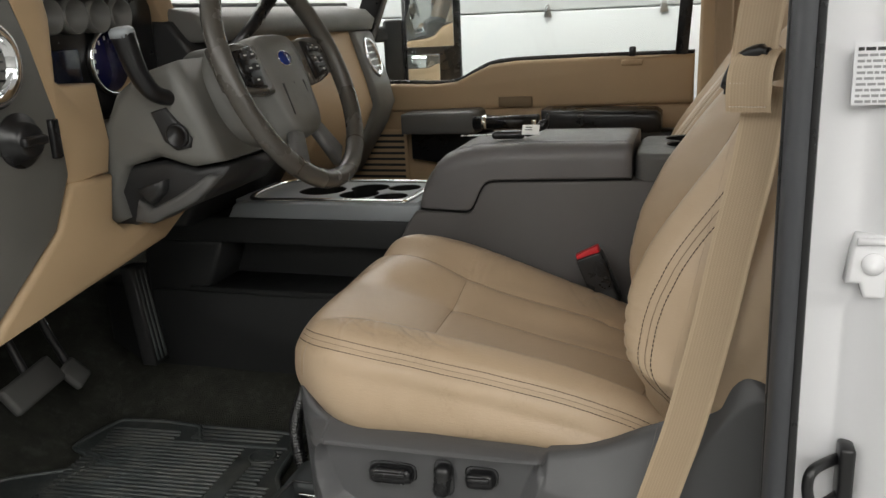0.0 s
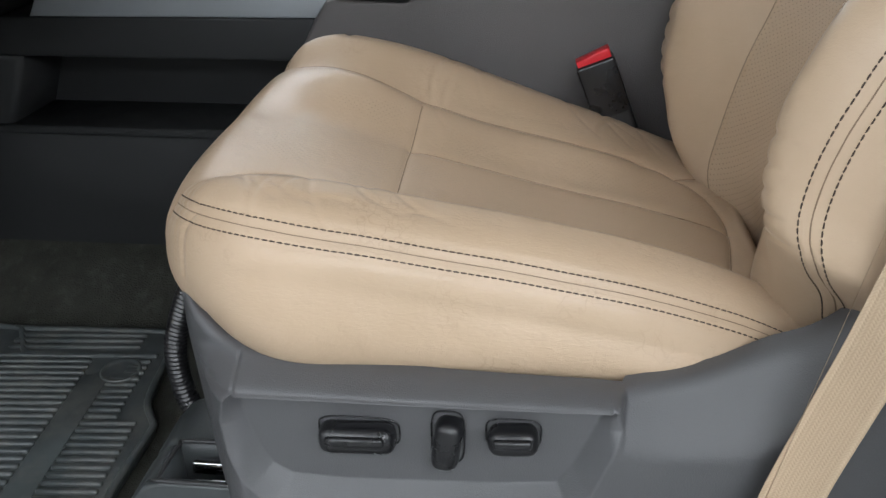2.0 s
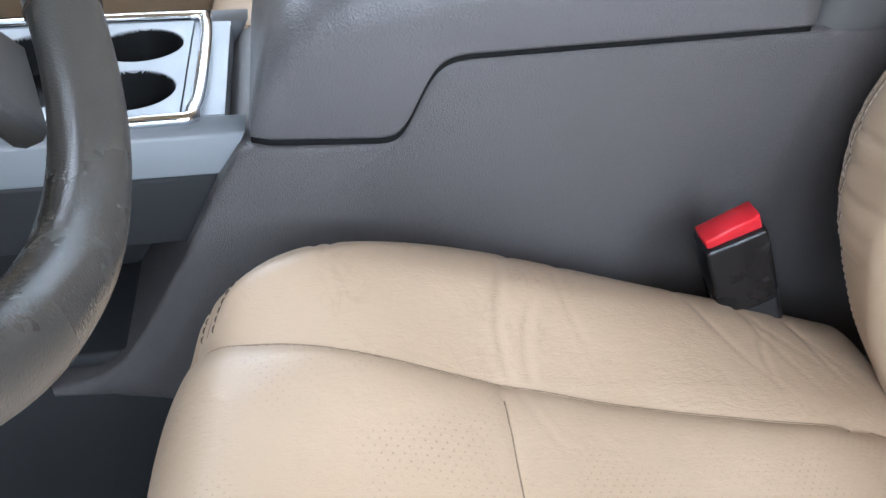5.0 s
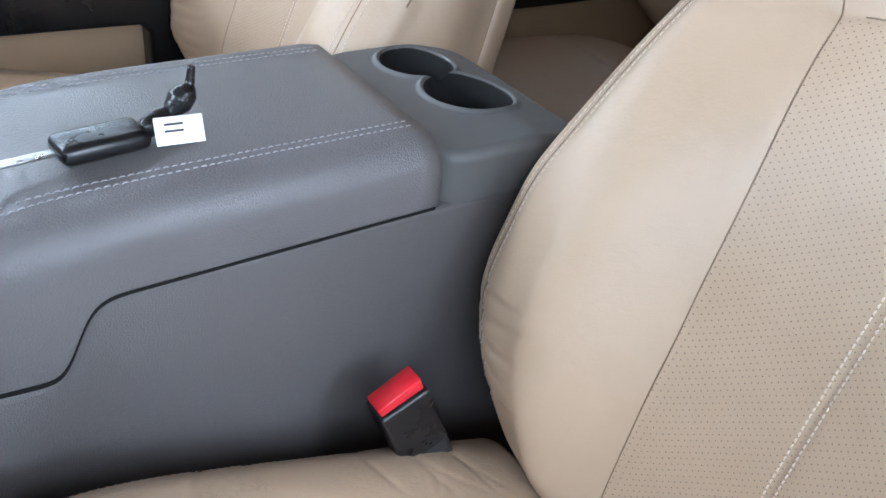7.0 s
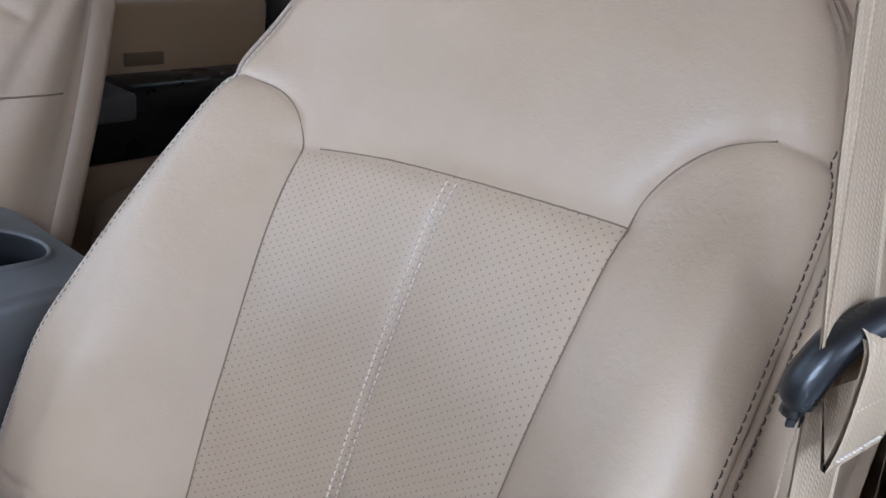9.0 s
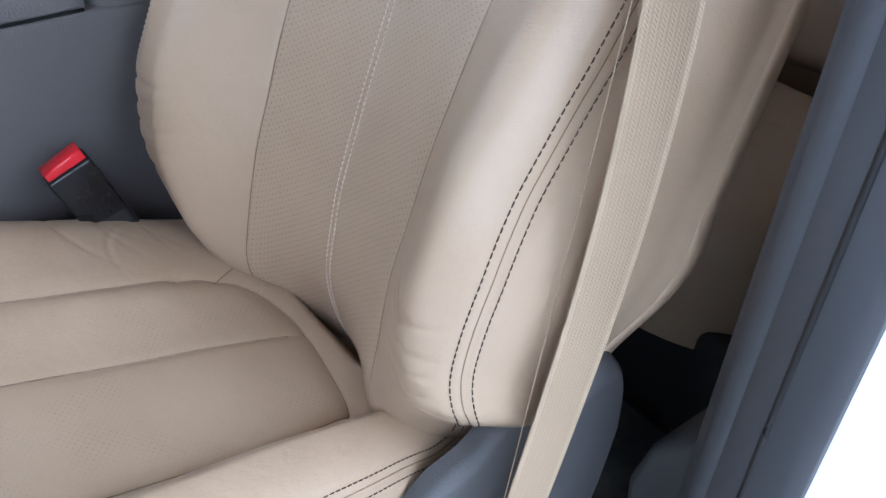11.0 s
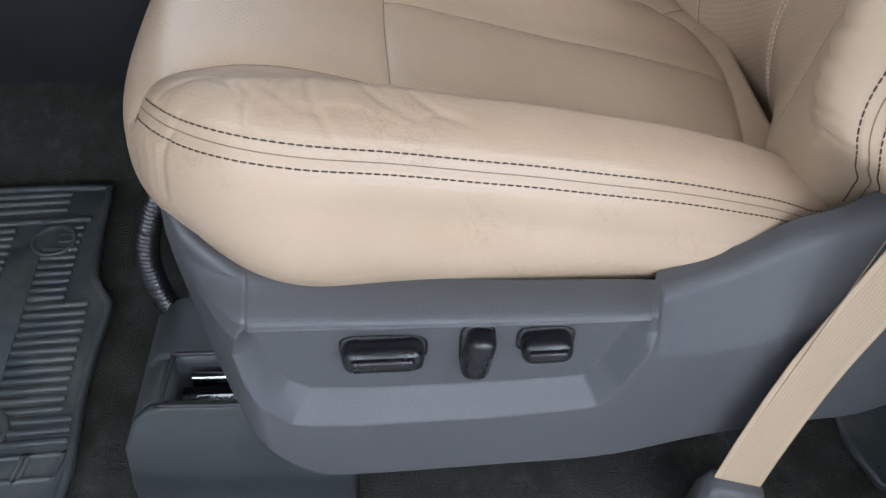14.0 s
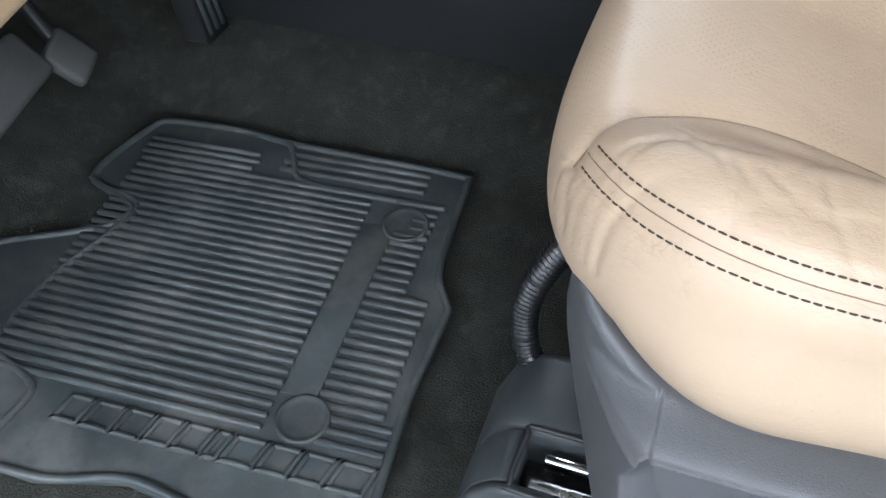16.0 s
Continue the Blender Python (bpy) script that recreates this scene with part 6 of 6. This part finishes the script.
# ---- driver side pillar and jamb ----
wall_sheet("trim_pillar_driver", [(0.848, 0.0), (0.872, 0.0), (0.893, 0.15), (0.922, 0.19), (0.930, 0.25), (0.916, 0.308), (0.878, 0.362), (0.848, 0.382)], "x", 0.765, 0.95, 0.012, SHIELD, "grey lower trim of the driver side pillar", "pillar trim")
wall_sheet("trim_pillar_upper", [(0.800, 0.385), (0.92, 0.385), (0.90, 1.42), (0.800, 1.42)], "y", 0.8425, 0.864, 0.008, BEIGE, "beige upper pillar trim", "pillar trim")
seal = thing("door_seal", "grey rubber weatherstrip along the door opening", "weatherstrip", (0.73, 0.835, 0.0))
sl = spline([(0.80, 0.835, -0.03), (0.750, 0.835, 0.06), (0.734, 0.835, 0.20), (0.730, 0.835, 0.5), (0.730, 0.835, 0.9), (0.734, 0.84, 1.42)], 90)
SL = Matrix.Translation((-0.73, -0.835, 0))
part("bulb", placed(tube(sl, 0.0145, 14, up=(0, 1, 0)), SL), SEALRUBBER, seal)
part("carrier", placed_bm(prism([(0.7145, 0.81), (0.7165, 0.780), (0.723, 0.768), (0.734, 0.768), (0.739, 0.785), (0.741, 0.85), (0.737, 0.856), (0.722, 0.852)], "z", -0.05, 1.42, 0.004), SL), SEALRUBBER, seal)
part("groove_line", placed(tube(sl + (-0.0140, -0.032, 0), 0.0028, 8, up=(0, 1, 0)), SL), BLACK, seal)
part("lip", placed(tube(sl + (0.008, -0.058, 0), 0.006, 8, up=(0, 1, 0)), SL), BLACK, seal)
for k in range(6):
    part("clip", placed_bm(rbox((0.7355, 0.820, 0.36 + 0.165 * k), (0.7405, 0.826, 0.366 + 0.165 * k), 0.001), SL), BLACK, seal)
jamb = thing("door_jamb", "glossy white painted door jamb of the truck body", "car body", (0.85, 0.82, 0.0))
J0 = Matrix.Translation((-0.85, -0.82, 0))
X, Z = np.meshgrid(np.linspace(0.738, 1.05, 110), np.linspace(-0.35, 1.40, 300), indexing="ij")
Yj = 0.832 - 0.05 * smooth01(X, 0.79, 0.86) + 0.02 * smooth01(X, 0.738, 0.765) * 0 
pocket = smooth01(X, 0.742, 0.75) * smooth01(-X, -0.80, -0.785) * smooth01(-Z, -0.585 - 0.06 * (X - 0.745), -0.565 - 0.06 * (X - 0.745)) * smooth01(Z, 0.30, 0.32)
Yj = Yj + 0.005 * pocket
part("panel", placed(sheet(np.stack([X, Yj, Z], -1)[:, ::-1], 0.004), J0), WHITE, jamb)
plate = part("latch_plate", placed_bm(prism([(0.782, 0.60), (0.786, 0.635), (0.79, 0.65), (0.86, 0.65), (0.86, 0.585), (0.80, 0.585), (0.795, 0.60)], "y", 0.808, 0.835, 0.004), J0), WHITE, jamb, "white raised plate")
part("bolt_head", placed(lathe([(0.011, 0), (0.011, 0.004), (0, 0.005)], (0.806, 0.809, 0.622), 24, RY), J0), WHITE, plate)
part("plate_ridge", placed(tube(np.array([(0.79, 0.806, 0.645), (0.855, 0.806, 0.645)]), 0.004, 8, up=(0, 1, 0)), J0), WHITE, plate)
st = part("striker", placed(tube(spline([(0.797, 0.825, 0.40), (0.765, 0.79, 0.40), (0.758, 0.782, 0.385), (0.762, 0.782, 0.365), (0.772, 0.788, 0.358), (0.80, 0.82, 0.36)], 40), 0.006, 10, up=(0, 1, 0)), J0), BLACK, jamb, "black door striker loop")
part("striker_base", placed_bm(rbox((0.79, 0.80, 0.335), (0.806, 0.83, 0.42), 0.004), J0), BLACK, st)
INKGREY = shader("grey_ink", (0.30, 0.30, 0.31), 0.6)[0]
SJ = J0 @ Matrix.Translation((0, -0.016, 0))
sticker = part("label_sticker", placed_bm(rbox((0.774, 0.8275, 0.778), (0.838, 0.8281, 0.836), 0), SJ), WHITE, jamb, "white certification sticker")
for k in range(10):
    x = 0.777
    while x < 0.834:
        w = 0.004 + 0.0045 * ((k * 7 + int(x * 9000)) % 5) / 4
        part("ink_bar", placed_bm(rbox((x, 0.8268, 0.7800 + 0.0054 * k), (min(x + w, 0.836), 0.8274, 0.7800 + 0.0054 * k + (0.0024 if k < 9 else 0.0032)), 0), SJ), INK if k == 9 else INKGREY, sticker)
        x += w + 0.0014

# ---- outside the far window ----
mir = thing("door_mirror", "black towing mirror with two glasses outside the window", "car mirror", (-0.3, 2.9, 0.7))
N0 = Matrix.Translation((0.3, -2.9, -0.7))
MM = N0 @ Matrix.Translation((-0.285, 2.9, 0)) @ Matrix.Rotation(radians(20), 4, "Z")
part("housing", placed_bm(rbox((-0.105, 0.0, 0.625), (0.105, 0.10, 1.16), 0.02, 3), MM), BLACK, mir)
part("main_glass", placed_bm(rbox((-0.094, -0.004, 0.769), (0.076, 0.002, 1.13), 0.002), MM), MIRROR, mir, "flat mirror glass")
part("spot_glass", placed_bm(rbox((-0.094, -0.004, 0.648), (0.022, 0.002, 0.745), 0.002), MM), MIRROR, mir, "small spot mirror glass")
part("bracket", placed_bm(rbox((-0.175, 0.02, 0.60), (-0.10, 0.07, 0.87), 0.015, 3), MM), DARK, mir)
part("mount", placed_bm(rbox((-0.62, 2.558, 0.56), (-0.545, 2.90, 0.86), 0.012), N0), BLACK, mir)
for az in (0.60, 0.82):
    part("arm", placed_bm(rbox((-0.30, 0.02, az - 0.028), (-0.12, 0.06, az + 0.028), 0.012), MM), DARK, mir)
gd = thing("garage_door", "white sectional garage door with steel hinges", "garage door", (0.0, 4.6, GROUND))
G0 = Matrix.Translation((0, -4.6, -GROUND))
for k in range(5):
    z0 = -0.72 + 0.535 * k - 0.01
    p = part("panel", placed_bm(rbox((-3.4, 4.56, z0), (3.4, 4.60, z0 + 0.528), 0.008), G0), WALLWHITE, gd)
    for hx in (-1.95, -1.35, -0.75, -0.15, 0.45, 1.05, 1.65):
        part("hinge", placed_bm(prism([(hx - 0.022, z0 + 0.50), (hx + 0.022, z0 + 0.50), (hx + 0.01, z0 + 0.565), (hx - 0.01, z0 + 0.565)], "y", 4.545, 4.562, 0.003), G0), STEEL, p)
